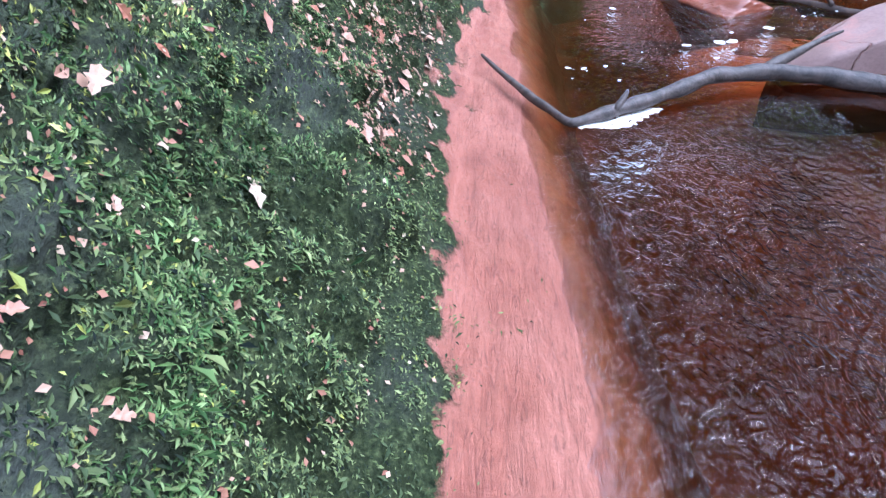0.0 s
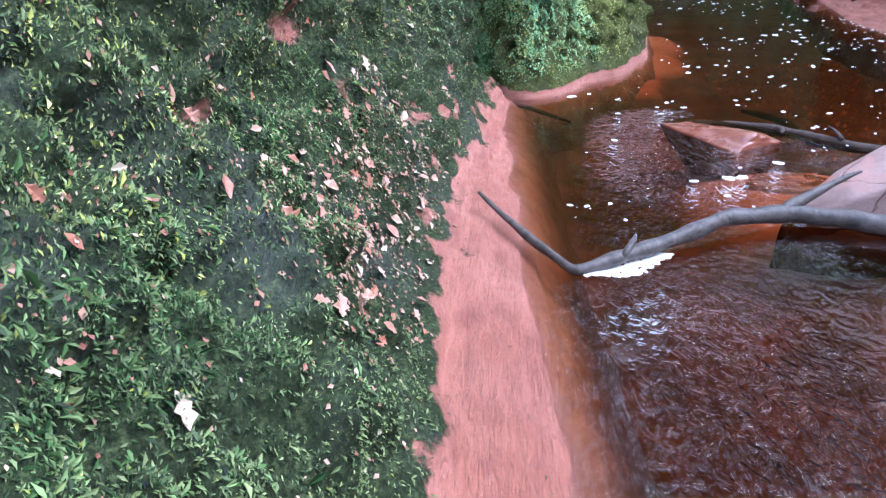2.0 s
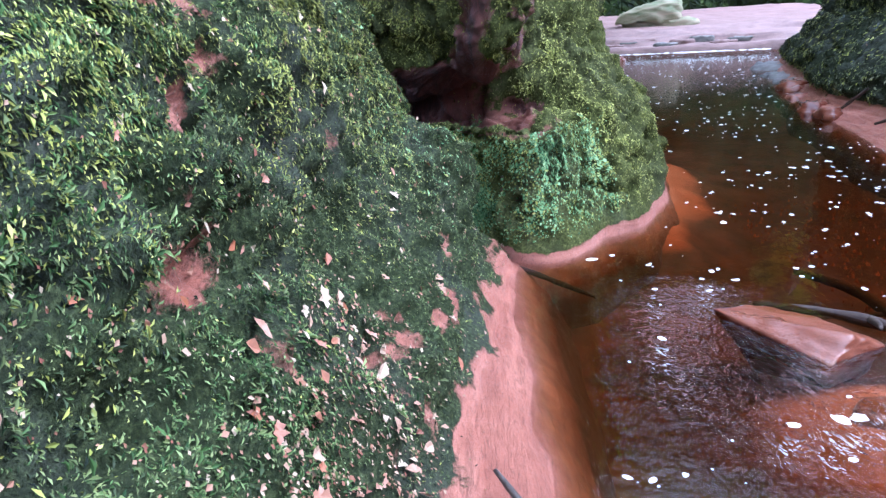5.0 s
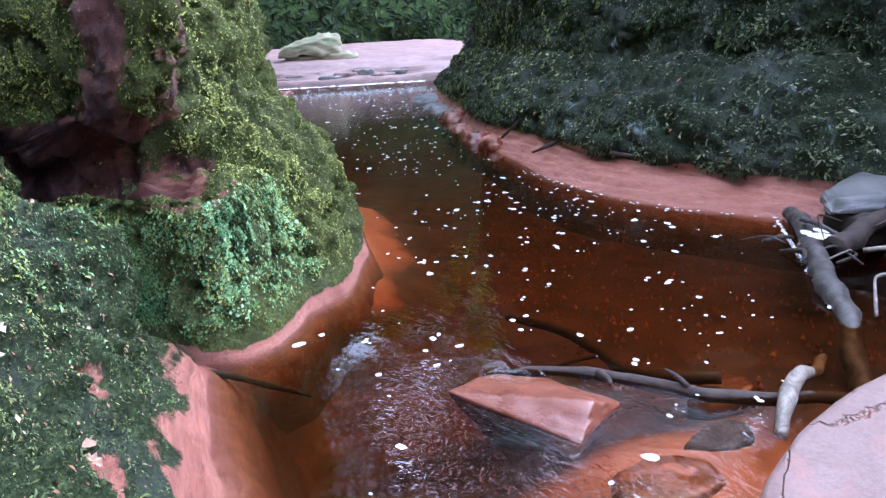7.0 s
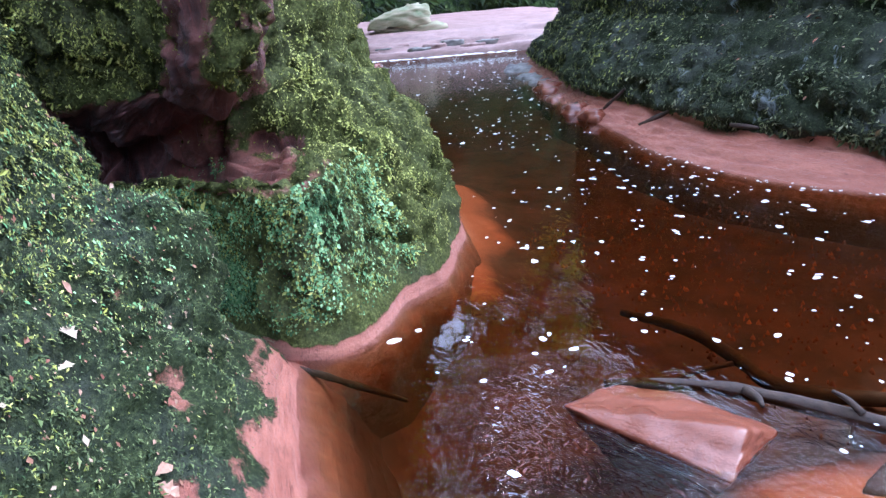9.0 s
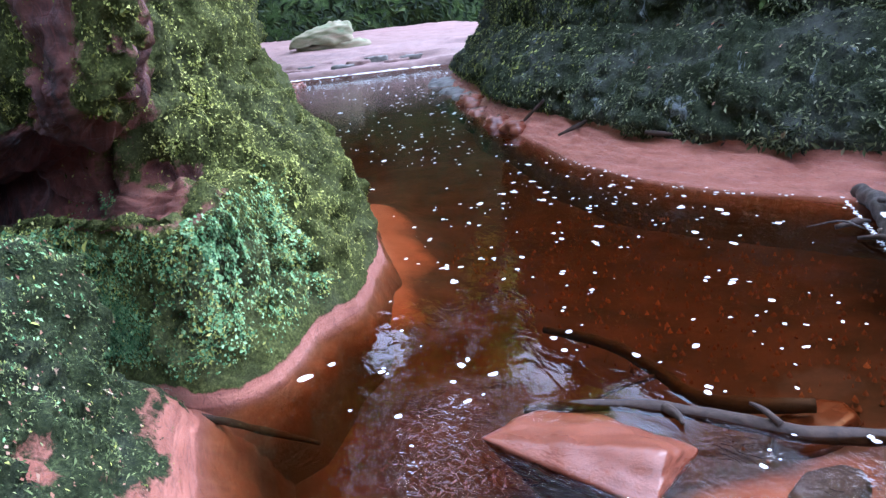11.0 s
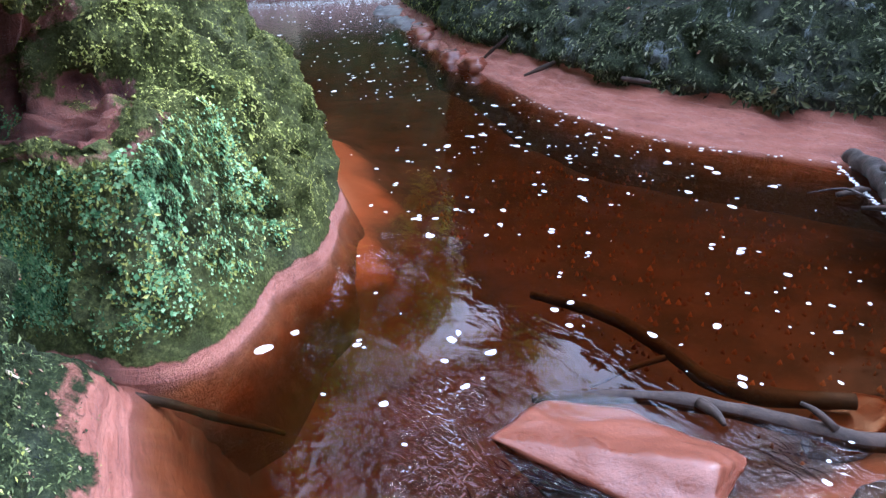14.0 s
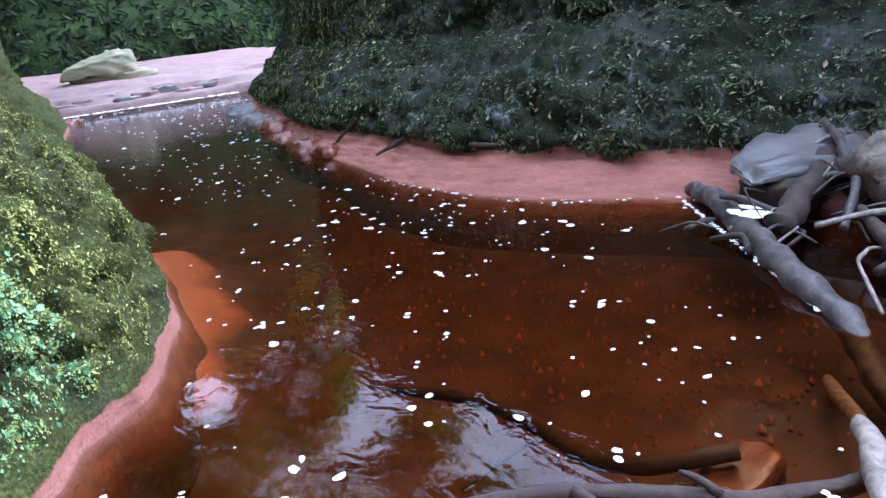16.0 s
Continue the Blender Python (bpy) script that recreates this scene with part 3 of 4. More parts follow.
def build_right_bank():
    line = np.array(RIGHT_LINE)
    seg = np.concatenate([[0], np.cumsum(np.linalg.norm(np.diff(line, axis=0), axis=1))])
    s = np.concatenate([np.arange(0, 12, 0.2), np.arange(12, 26, 0.035), np.arange(26, 36, 0.07), np.arange(36, seg[-1], 0.3)])
    cx, cy = np.interp(s, seg, line[:, 0]), np.interp(s, seg, line[:, 1])
    k = np.exp(-0.5 * (np.arange(-8, 9) / 3.5) ** 2)
    k /= k.sum()
    cx[8:-8], cy[8:-8] = np.convolve(cx, k, "valid"), np.convolve(cy, k, "valid")
    v = steps_for([(a * 0.7, b) for a, b in RIGHT_PROFILE], 0.035)
    prof = resample(RIGHT_PROFILE, v)
    narrow = np.interp(cy, [-9, 8.5, 11, 13, 17, 30], [1, 1, 0.62, 0.35, 0.3, 0.3])[:, None]
    o, z = prof[None, :, 0], prof[None, :, 1]
    off = np.where((o > 0) & (z < 0.215), o * narrow, np.where(z >= 0.215, o - 0.70 * (1 - narrow), o))
    tall = np.interp(cy, [-9, 3, 6, 12, 15, 20, 26], [0.6, 0.55, 0.55, 0.55, 0.9, 1.3, 1.6])[:, None]
    z = np.where(z > 2.2, 2.2 + (z - 2.2) * tall, z)
    turn = smooth(19, 22, cy)
    dx, dy = 1.0 - 0.45 * turn, 0.0 - 0.85 * turn
    p = np.stack([cx[:, None] + dx[:, None] * off, cy[:, None] + dy[:, None] * off, z + 0 * off], 2)
    nrm = grid_normals(p)
    if nrm[len(s) // 2, len(v) // 2, 0] > 0:
        nrm = -nrm
    flat = p.reshape(-1, 3)
    shelf = smooth(0.18, 0.36, z)
    d = (fbm(flat, 0.9, 3) * 0.10).reshape(z.shape) * shelf + (fbm(flat * np.array([1, 0.6, 1]), 5, 4) * 0.05).reshape(z.shape) * (0.12 + shelf)
    d += (fbm(flat * np.array([1, 1, 0.12]), 2.2, 3) * 0.13).reshape(z.shape) * smooth(1.25, 1.6, z)
    d -= (np.exp(-(fbm(flat, 1.4, 3) / 0.10) ** 2) * 0.07).reshape(z.shape) * shelf
    d += (fbm(flat * np.array([4, 1, 4]), 4, 4) * 0.028).reshape(z.shape) * (1 - shelf) * smooth(-0.1, 0.1, z)
    d += (fbm(np.stack([flat[:, 0] * 9, flat[:, 1] * 1.6, flat[:, 2] * 60], 1), 1.0, 4) * 0.022).reshape(z.shape) * (1 - shelf) * smooth(-0.02, 0.05, z)
    clump = np.clip(np.abs(fbm(flat, 3.6, 2)) * 0.8 + np.abs(fbm(flat + 4.0, 9, 2)) * 0.5, 0, 1).reshape(z.shape)
    d += (clump - 0.3) * 0.14 * shelf * (z < 5)
    d[z > 5.0] = 0
    p = p + nrm * d[..., None]
    cover = smooth(0.16, 0.27, z + (fbm(flat, 3, 4) * 0.05).reshape(z.shape))
    strip = np.exp(-(((z - 1.3) / 0.05) ** 2)) * 0.35
    wall = tagged(sheet("wall_right", p, cover - strip, MOSS_RIGHT), "dark mossy rock wall over a bare pink sandstone shelf", "rock wall", kind="structure")
    seen = (p[..., 1] > 4) & (p[..., 1] < 24) & (z < 4)
    weight = np.clip(cover, 0, 1) ** 2 * seen * (0.2 + np.clip(0.5 + fbm(flat, 2.2, 3).reshape(z.shape), 0, 1)) * (0.12 + clump ** 1.5 * 2.0)
    scatter("moss", p, nrm, weight, 200000, 0.019, RIGHT_LEAF, wall, 0.6, 2.0, 0.5, 0.34)
    green = weight * smooth(10, 15, p[..., 1])
    scatter("moss", p, nrm, green, 45000, 0.035, NOSE_LEAF, wall, 0.4, 1.5, 0.6)
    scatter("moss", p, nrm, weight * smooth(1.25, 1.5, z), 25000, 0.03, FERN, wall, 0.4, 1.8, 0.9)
    return p, nrm, weight


RIGHT_P, RIGHT_N, RIGHT_W = build_right_bank()


# ---- the ends of the gorge ----
def build_end(name, x0, x1, y, face, material, label, high):
    xs, zs = np.linspace(x0, x1, 90), np.concatenate([np.linspace(-0.5, 3, 40), np.linspace(3.2, high, 40)])
    x, z = np.meshgrid(xs, zs, indexing="ij")
    p = np.stack([x, y + face * (0.25 * z - 2.0 * (1 - smooth(0, 1.2, z))), z], 2)
    flat = p.reshape(-1, 3)
    p[..., 1] -= face * (fbm(flat, 0.35, 4) * 0.9).reshape(z.shape)
    cover = 1.3 + (fbm(flat, 0.5, 3) * 0.4).reshape(z.shape)
    wall = tagged(sheet(name, p, cover, material, face < 0), label, "rock wall", kind="structure")
    n = np.zeros_like(p)
    n[..., 1] = -face
    return p, n, np.clip(cover, 0, 1), wall


FAR = build_end("wall_far", -8, 34, 39.5, 1, MOSS_FAR, "green mossy and ferny rock wall closing the gorge", 18)
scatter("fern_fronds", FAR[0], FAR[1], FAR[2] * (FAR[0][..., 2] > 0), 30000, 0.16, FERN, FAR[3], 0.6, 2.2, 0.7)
# unseen wall behind the camera, added to close off low sky
build_end("wall_back", -8, 12, -8.0, -1, MOSS_RIGHT, "unseen dark mossy rock wall added behind the camera", 5)


# ---- ground and stream bed ----
def build_bed():
    xs = np.concatenate([[-400, -60], np.arange(-3, 14, 0.09), [60, 400]])
    ys = np.concatenate([[-400, -60], np.arange(-8, 32, 0.09), [60, 400]])
    x, y = np.meshgrid(xs, ys, indexing="ij")
    flat = np.stack([x, y, 0 * x], 2).reshape(-1, 3)
    z = -0.36 + (fbm(flat, 0.7, 4) * 0.05).reshape(x.shape)
    z += 0.24 * np.exp(-(((x - 2.1) / 0.75) ** 2 + ((y - 4.65) / 0.5) ** 2)) + 0.10 * np.exp(-(((x - 3.6) / 1.2) ** 2 + ((y - 5.0) / 1.0) ** 2))
    for hx, hy, rx, ry in ((1.75, 7.35, 0.42, 0.5), (2.15, 8.3, 0.5, 0.62), (2.4, 9.6, 0.45, 0.8)):
        z += 0.20 * np.exp(-((np.abs(x - hx) / rx) ** 3 + (np.abs(y - hy) / ry) ** 3))
    z = np.minimum(z, -0.09)
    # cover sets where the bed takes its depth-darkened tone
    cover = smooth(-0.12, -0.27, z)
    cover *= 0.85 + 0.15 * np.maximum(smooth(0.85, 1.5, x), smooth(3.6, 4.6, y))
    cover -= 0.5 * np.exp(-(((x - 2.0) / 0.7) ** 2 + ((y - 4.5) / 0.45) ** 2))
    ob = sheet("stream_bed", np.stack([x, y, z], 2), cover, BED)
    tagged(ob, "red-brown sandstone stream bed under shallow water, colour darkened with depth", "stream bed", kind="structure")


build_bed()


# ---- the far slab, its ledges and boulder ----
def build_slab():
    xs, ys = np.linspace(3.5, 16, 110), np.concatenate([np.linspace(26.6, 29, 40), np.linspace(29.2, 40, 50)])
    x, y = np.meshgrid(xs, ys, indexing="ij")
    lip = 28.4 - 0.30 * (x - 5.0)
    t = y - lip
    z = -0.4 + 0.65 * smooth(-0.25, 0.25, t) + 0.22 * smooth(0.9, 1.2, t + 0.4 * np.sin(x * 1.3)) + 0.2 * smooth(2.2, 2.6, t + 0.5 * np.sin(x * 0.9 + 1)) + 0.06 * np.clip(t, 0, 12)
    flat = np.stack([x, y, z], 2).reshape(-1, 3)
    z = z + (fbm(flat, 1.1, 4) * 0.05).reshape(x.shape)
    ob = new("rock_shelf", mesh_from("rock_shelf", np.stack([x, y, z], 2).reshape(-1, 3), grid_faces(*x.shape), SHELF))
    tagged(ob, "pale pink bare sandstone slab above the stream", "rock shelf", kind="structure")


build_slab()


def add_stone(name, outline, low, high, material, label, category="rock", group="", **more):
    ob = part(name, stone(outline, low, high, **more), material)
    return tagged(ob, label, category, group)


def oval(cx, cy, rx, ry, n=9, seed=1, turn=0.0):
    r = random.Random(seed)
    out = []
    for i in range(n):
        a = 2 * math.pi * i / n
        q = r.uniform(0.8, 1.15)
        x, y = rx * q * math.cos(a), ry * q * math.sin(a)
        out.append((cx + x * math.cos(turn) - y * math.sin(turn), cy + x * math.sin(turn) + y * math.cos(turn)))
    return out


add_stone("boulder", [(6.2, 31.2), (6.9, 30.9), (7.9, 30.9), (8.7, 31.1), (8.9, 31.7), (8.2, 32.3), (7.2, 32.2), (6.5, 31.8)], 1.05, 1.75, MOSSY, "moss-capped sandstone boulder resting on the slab", "boulder", chamfer=0.35, rough=0.12,
          top=lambda x, y: 0.22 * (x - 7.6) - 0.12 * max(0.0, x - 8.2))
add_stone("plinth_stone", oval(8.1, 31.6, 1.5, 0.7, 9, 5), 0.4, 1.15, MOSSY, "mossy stone ledge under the capped boulder", "rock", chamfer=0.3, rough=0.1)
for i in range(9):
    x = 5.6 + i * 0.62
    add_stone("ledge_stone", oval(x, 28.5 - 0.3 * (x - 5.0) + 0.5 + 0.25 * (i % 3), 0.5, 0.25, 8, 30 + i), 0.1, 0.36 + 0.08 * (i % 3), GREY_ROCK if i % 2 else SHELF, "thin layered stone at the edge of the slab", "rock", "stones on the slab edge", rough=0.04, seed=i)
for i in range(4):
    add_stone("ledge_stone", oval(3.9 + 0.35 * i, 23.4 + i * 0.8, 0.5, 0.35, 8, 50 + i), -0.2, 0.12, RED, "red wet stone at the foot of the wall", "rock", "red stones by the far wall", rough=0.05, seed=i)
for i, (x, y, r) in enumerate(((7.0, 17.6, 0.8), (7.75, 19.6, 1.0), (6.25, 15.2, 0.55), (5.75, 13.9, 0.4), (5.35, 12.5, 0.4), (5.15, 11.6, 0.3), (6.6, 16.3, 0.6))):
    add_stone("bank_stone", oval(x, y, r * 0.55, r, 9, 70 + i, -0.35), -0.3, 0.04 + 0.05 * (i % 3), GREY_ROCK if i in (0, 1, 6) else RED, "wet stone at the water's edge", "rock", "stones along the bank", rough=0.07, chamfer=0.3, seed=i)

# ---- stones in the stream ----
def wedge_rock():
    """A tilted wedge: a flat top that dips away under the water and two broken faces towards the shallows."""
    tip, back, mid, right, ridge, foot = (1.57, 5.47, 0.025), (1.90, 5.60, -0.03), (2.10, 5.40, -0.02), (2.23, 5.02, 0.0), (2.05, 4.98, 0.075), (1.89, 4.85, -0.01)
    low = [(1.86, 5.48, -0.4), (1.95, 5.55, -0.4), (2.1, 5.44, -0.4), (2.22, 5.25, -0.4), (2.08, 5.2, -0.4)]
    bm = bmesh.new()
    t, b, m, r, e, f = [bm.verts.new(p) for p in (tip, back, mid, right, ridge, foot)]
    l = [bm.verts.new(p) for p in low]
    for q in ((t, e, r, m, b), (t, f, e), (e, f, r), (t, l[0], l[4], f), (f, l[4], l[3], r), (r, l[3], l[2], m), (m, l[2], l[1], b), (b, l[1], l[0], t)):
        bm.faces.new(q)
    bmesh.ops.triangulate(bm, faces=bm.faces)
    for _ in range(2):
        bmesh.ops.subdivide_edges(bm, edges=bm.edges[:], cuts=3, use_grid_fill=True)
    bmesh.ops.smooth_vert(bm, verts=bm.verts[:], factor=0.5, use_axis_x=True, use_axis_y=True, use_axis_z=True)
    bm.normal_update()
    for v in bm.verts:
        v.co += v.normal * (noise.fractal(v.co * 7, 1.0, 2.0, 4) * 0.012 + 0.006 * noise.noise(Vector((v.co.x * 8, v.co.y * 8, v.co.z * 60))))
    bmesh.ops.recalc_face_normals(bm, faces=bm.faces)
    return tagged(part("stream_rock", bm, RED), "wet red sandstone wedge breaking the stream's surface", "rock")


wedge_rock()
add_stone("boulder", [(1.84, 3.98), (1.94, 4.10), (2.15, 4.23), (2.5, 4.31), (2.95, 4.30), (3.3, 4.12), (3.3, 3.95), (2.7, 3.86), (2.1, 3.88)], -0.35, 0.0, PINK, "pale pink sandstone boulder with a cracked flat top", "boulder",
          top=lambda x, y: 0.38 * min(1.0, max(0.05, (x - 1.85) / 1.05 - 0.5 * max(0, y - 4.2))), chamfer=0.08, rough=0.03, seed=4)
for i, (x, y, rx, ry, h, m, what) in enumerate(((2.15, 4.62, 0.26, 0.16, -0.10, RED, "red stone under the water"), (2.55, 4.75, 0.2, 0.1, -0.10, WETWOOD, "dark stone under the water"), (2.9, 5.1, 0.2, 0.12, -0.14, RED, "red stone under the water"))):
    add_stone("sunken_stone", oval(x, y, rx, ry, 8, 90 + i), -0.4, h, m, what, "rock", rough=0.02)


# ---- water, stained by its depth over the bed and the stones ----
def build_water():
    xs = np.concatenate([np.arange(-2.5, 0.3, 0.1), np.arange(0.3, 3.2, 0.03), np.arange(3.2, 14.5, 0.07)])
    ys = np.concatenate([np.arange(-8, 0.5, 0.12), np.arange(0.5, 8, 0.03), np.arange(8, 30, 0.1)])
    x, y = np.meshgrid(xs, ys, indexing="ij")
    bpy.context.view_layer.update()
    graph, down = bpy.context.evaluated_depsgraph_get(), Vector((0, 0, -1))
    depth = np.full(x.size, 0.36)
    for i, (px, py) in enumerate(zip(x.ravel(), y.ravel())):
        hit, place = scene.ray_cast(graph, Vector((px, py, 0.07)), down)[:2]
        if hit:
            depth[i] = max(0.0, -place.z)
    stir = np.zeros_like(x)
    for cx, cy, rx, ry, a in ((1.42, 5.25, 0.26, 0.42, 1.0), (1.55, 4.55, 0.45, 0.45, 1.0), (1.6, 5.75, 0.22, 0.12, 0.5), (1.35, 2.5, 0.42, 0.9, 0.5), (1.1, 3.1, 0.3, 0.25, 0.3),
                              (2.35, 4.95, 0.14, 0.1, 0.8), (2.5, 4.62, 0.22, 0.1, 0.7), (0.85, 2.2, 0.22, 0.9, 0.3), (7.5, 27, 4, 2.5, 0.5), (1.6, 1.0, 0.8, 1.4, 0.5)):
        stir += a * np.exp(-(((x - cx) / rx) ** 2 + ((y - cy) / ry) ** 2))
    stir += 0.05 * smooth(10, 20, y)
    ob = new("water", mesh_from("water", np.stack([x, y, 0 * x], 2).reshape(-1, 3), grid_faces(*x.shape), WATER, [("stir", np.clip(stir, 0, 1)), ("depth", depth)]))
    tagged(ob, "clear peat-brown stream water with ripples", "water", kind="structure")


build_water()

# ---- wood in the stream ----
def thing(name, label, category, group=""):
    return tagged(new(name), label, category, group)


branch = thing("fallen_branch", "grey forked driftwood branch lying across the stream", "branch")
part("main_limb", limb([(0.40, 4.0, 0.13), (0.52, 3.8, 0.08), (0.66, 3.56, 0.045), (0.79, 3.37, 0.02), (0.98, 3.44, 0.03), (1.22, 3.57, 0.055), (1.5, 3.76, 0.075), (1.8, 3.82, 0.06), (2.12, 3.74, 0.035), (2.6, 3.55, 0.0), (3.2, 3.3, -0.1)],
                       [0.008, 0.016, 0.02, 0.024, 0.03, 0.034, 0.038, 0.042, 0.045, 0.05, 0.055]), DRIFTWOOD, branch)
part("side_limb", limb([(1.74, 3.80, 0.07), (1.86, 3.86, 0.10), (1.98, 3.91, 0.14), (2.08, 3.95, 0.17), (2.16, 3.97, 0.19)], [0.03, 0.026, 0.02, 0.014, 0.006], seed=3), DRIFTWOOD, branch)
part("knot", limb([(1.0, 3.44, 0.05), (1.05, 3.49, 0.10), (1.06, 3.52, 0.11)], [0.02, 0.014, 0.006], 8, seed=5), DRIFTWOOD, branch)

pole = thing("sunken_branch", "dark waterlogged branch lying just under the surface", "branch")
part("main_limb", limb([(1.86, 5.62, -0.03), (2.0, 5.55, -0.015), (2.16, 5.43, -0.015), (2.35, 5.25, -0.015), (2.5, 5.05, -0.012), (2.6, 4.9, -0.008), (2.85, 4.74, -0.02), (3.3, 4.6, -0.06)], [0.016, 0.022, 0.027, 0.03, 0.032, 0.034, 0.03, 0.025], seed=8), WETWOOD, pole)
part("stub", limb([(2.30, 5.28, 0.0), (2.30, 5.20, 0.01), (2.27, 5.15, 0.015)], [0.022, 0.016, 0.008], 8, seed=2), WETWOOD, pole)
part("stub", limb([(2.55, 4.96, 0.02), (2.53, 5.02, 0.06), (2.50, 5.06, 0.075)], [0.016, 0.012, 0.006], 8, seed=4), WETWOOD, pole)

deep = thing("sunken_stick", "dark curved stick on the stream bed", "branch")
part("main_limb", limb([(2.52, 6.55, -0.22), (2.62, 6.3, -0.2), (2.69, 6.05, -0.18), (2.67, 5.8, -0.17), (2.62, 5.5, -0.15), (2.66, 5.3, -0.12), (2.9, 5.1, -0.1)], [0.02, 0.03, 0.033, 0.034, 0.036, 0.036, 0.03], seed=11), WETWOOD, deep)
part("side_limb", limb([(2.64, 5.74, -0.18), (2.45, 5.76, -0.19), (2.25, 5.76, -0.21)], [0.014, 0.012, 0.008], 8, seed=6), WETWOOD, deep)

curve = thing("sunken_stick", "thin dark stick curving from the cleft under water", "branch")
part("main_limb", limb([(0.44, 6.6, 0.03), (0.52, 6.44, -0.01), (0.64, 6.32, -0.03), (0.86, 6.1, -0.05), (1.06, 5.94, -0.09)], [0.012, 0.016, 0.018, 0.018, 0.01], seed=14), WETWOOD, curve)

stub = thing("broken_stick", "short pale broken stick with dark bark rests in the shallows", "branch")
part("main_limb", limb([(2.64, 4.54, -0.03), (2.72, 4.60, 0.03), (2.84, 4.67, 0.06), (2.95, 4.72, 0.07), (3.02, 4.76, 0.05), (3.3, 4.9, -0.08), (3.7, 5.15, -0.2)], [0.026, 0.032, 0.036, 0.036, 0.032, 0.03, 0.025], seed=21), PALEWOOD, stub)

log = thing("log", "grey waterlogged log at the foot of the driftwood heap", "log")
part("main_limb", limb([(5.35, 6.75, 0.02), (5.15, 6.5, 0.06), (4.85, 6.2, 0.06), (4.5, 5.85, 0.04), (4.2, 5.55, 0.03), (3.95, 5.22, 0.0), (3.6, 4.9, -0.12), (3.3, 4.6, -0.2)], [0.06, 0.068, 0.07, 0.068, 0.07, 0.068, 0.06, 0.05], 14, 0.2, 9, 31), DRIFTWOOD, log)

# ---- the driftwood heap by the right bank ----
for i, (pts, rad, m, what) in enumerate((
        ([(4.55, 5.75, 0.12), (4.95, 5.85, 0.22), (5.5, 5.95, 0.42), (5.9, 6.0, 0.55)], [0.07, 0.075, 0.08, 0.075], WETWOOD, "dark brown log leaning up on the heap"),
        ([(4.3, 5.2, 0.05), (4.7, 5.1, 0.2), (5.2, 5.2, 0.4), (5.5, 5.6, 0.62)], [0.02, 0.03, 0.035, 0.02], WETWOOD, "twisted dark root in the heap"),
        ([(5.0, 5.15, -0.02), (5.12, 5.3, 0.2), (5.25, 5.5, 0.5), (5.3, 5.62, 0.75)], [0.06, 0.10, 0.15, 0.19], STUMPWOOD, "torn flaring brown stump in the heap"),
        ([(4.7, 5.5, 0.1), (5.1, 5.6, 0.5), (5.6, 5.9, 0.75), (6.1, 6.2, 0.8)], [0.02, 0.025, 0.03, 0.02], DRIFTWOOD, "twisted grey root in the heap"),
        ([(4.1, 5.0, 0.0), (4.5, 5.2, 0.12), (4.9, 5.5, 0.2)], [0.03, 0.04, 0.03], WETWOOD, "dark wet stick in the heap"),
        ([(3.95, 5.05, 0.02), (4.2, 5.25, 0.16), (4.5, 5.3, 0.1), (4.8, 5.0, 0.02)], [0.008, 0.01, 0.01, 0.008], PALEWOOD, "thin pale bowed twig over the water"),
        ([(3.9, 4.9, 0.0), (4.1, 4.75, 0.09), (4.5, 4.65, 0.04)], [0.008, 0.01, 0.008], PALEWOOD, "thin pale bowed twig over the water"),
        ([(4.6, 5.6, 0.15), (4.75, 5.4, 0.3), (4.95, 5.25, 0.28)], [0.015, 0.02, 0.012], PALEWOOD, "thin pale bowed twig over the water"),
        ([(5.2, 5.9, 0.3), (5.4, 5.6, 0.5), (5.5, 5.3, 0.66), (5.4, 5.0, 0.5)], [0.02, 0.028, 0.03, 0.014], DRIFTWOOD, "twisted grey root in the heap"))):
    pts = [(x, y, z if z < 0.12 else 0.12 + (z - 0.12) * 0.4) for x, y, z in pts]
    t = thing("driftwood", what, "driftwood", "driftwood heap")
    part("main_limb", limb(pts, rad, 9, 0.22, 8, 40 + i * 3), m, t)
r = random.Random(77)
for i in range(34):
    x, y = r.uniform(4.35, 5.9), r.uniform(4.9, 6.3)
    h = 0.05 + 0.26 * max(0.0, min(1.0, (x - 4.4) / 1.0))
    a, reach = r.uniform(0, 6.28), r.uniform(0.25, 0.6)
    z = r.uniform(0.3, 1.0) * h
    pts = [(x, y, z), (x + reach * 0.5 * math.cos(a), y + reach * 0.5 * math.sin(a), z + r.uniform(0.0, 0.12)), (x + reach * math.cos(a + 0.5), y + reach * math.sin(a + 0.5), z * r.uniform(0.5, 1.0))]
    wide = r.choice((0.006, 0.008, 0.011, 0.018))
    m, what = r.choice(((WETWOOD, "dark wet stick in the heap"), (DRIFTWOOD, "grey broken stick in the heap"), (WETWOOD, "dark wet stick in the heap"), (PALEWOOD, "thin pale twig in the heap")))
    t = thing("driftwood", what, "driftwood", "driftwood heap")
    part("main_limb", limb(pts, [wide, wide * 1.1, wide * 0.5], 7, 0.25, 12, 100 + i), m, t)
add_stone("slab_stone", [(5.0, 6.15), (5.35, 6.45), (5.9, 6.5), (6.3, 6.25), (6.1, 5.9), (5.5, 5.85)], 0.20, 0.29, GREY_ROCK, "flat grey stone lying on the driftwood heap", "rock", rough=0.07, top=lambda x, y: 0.08 * (x - 5.3))
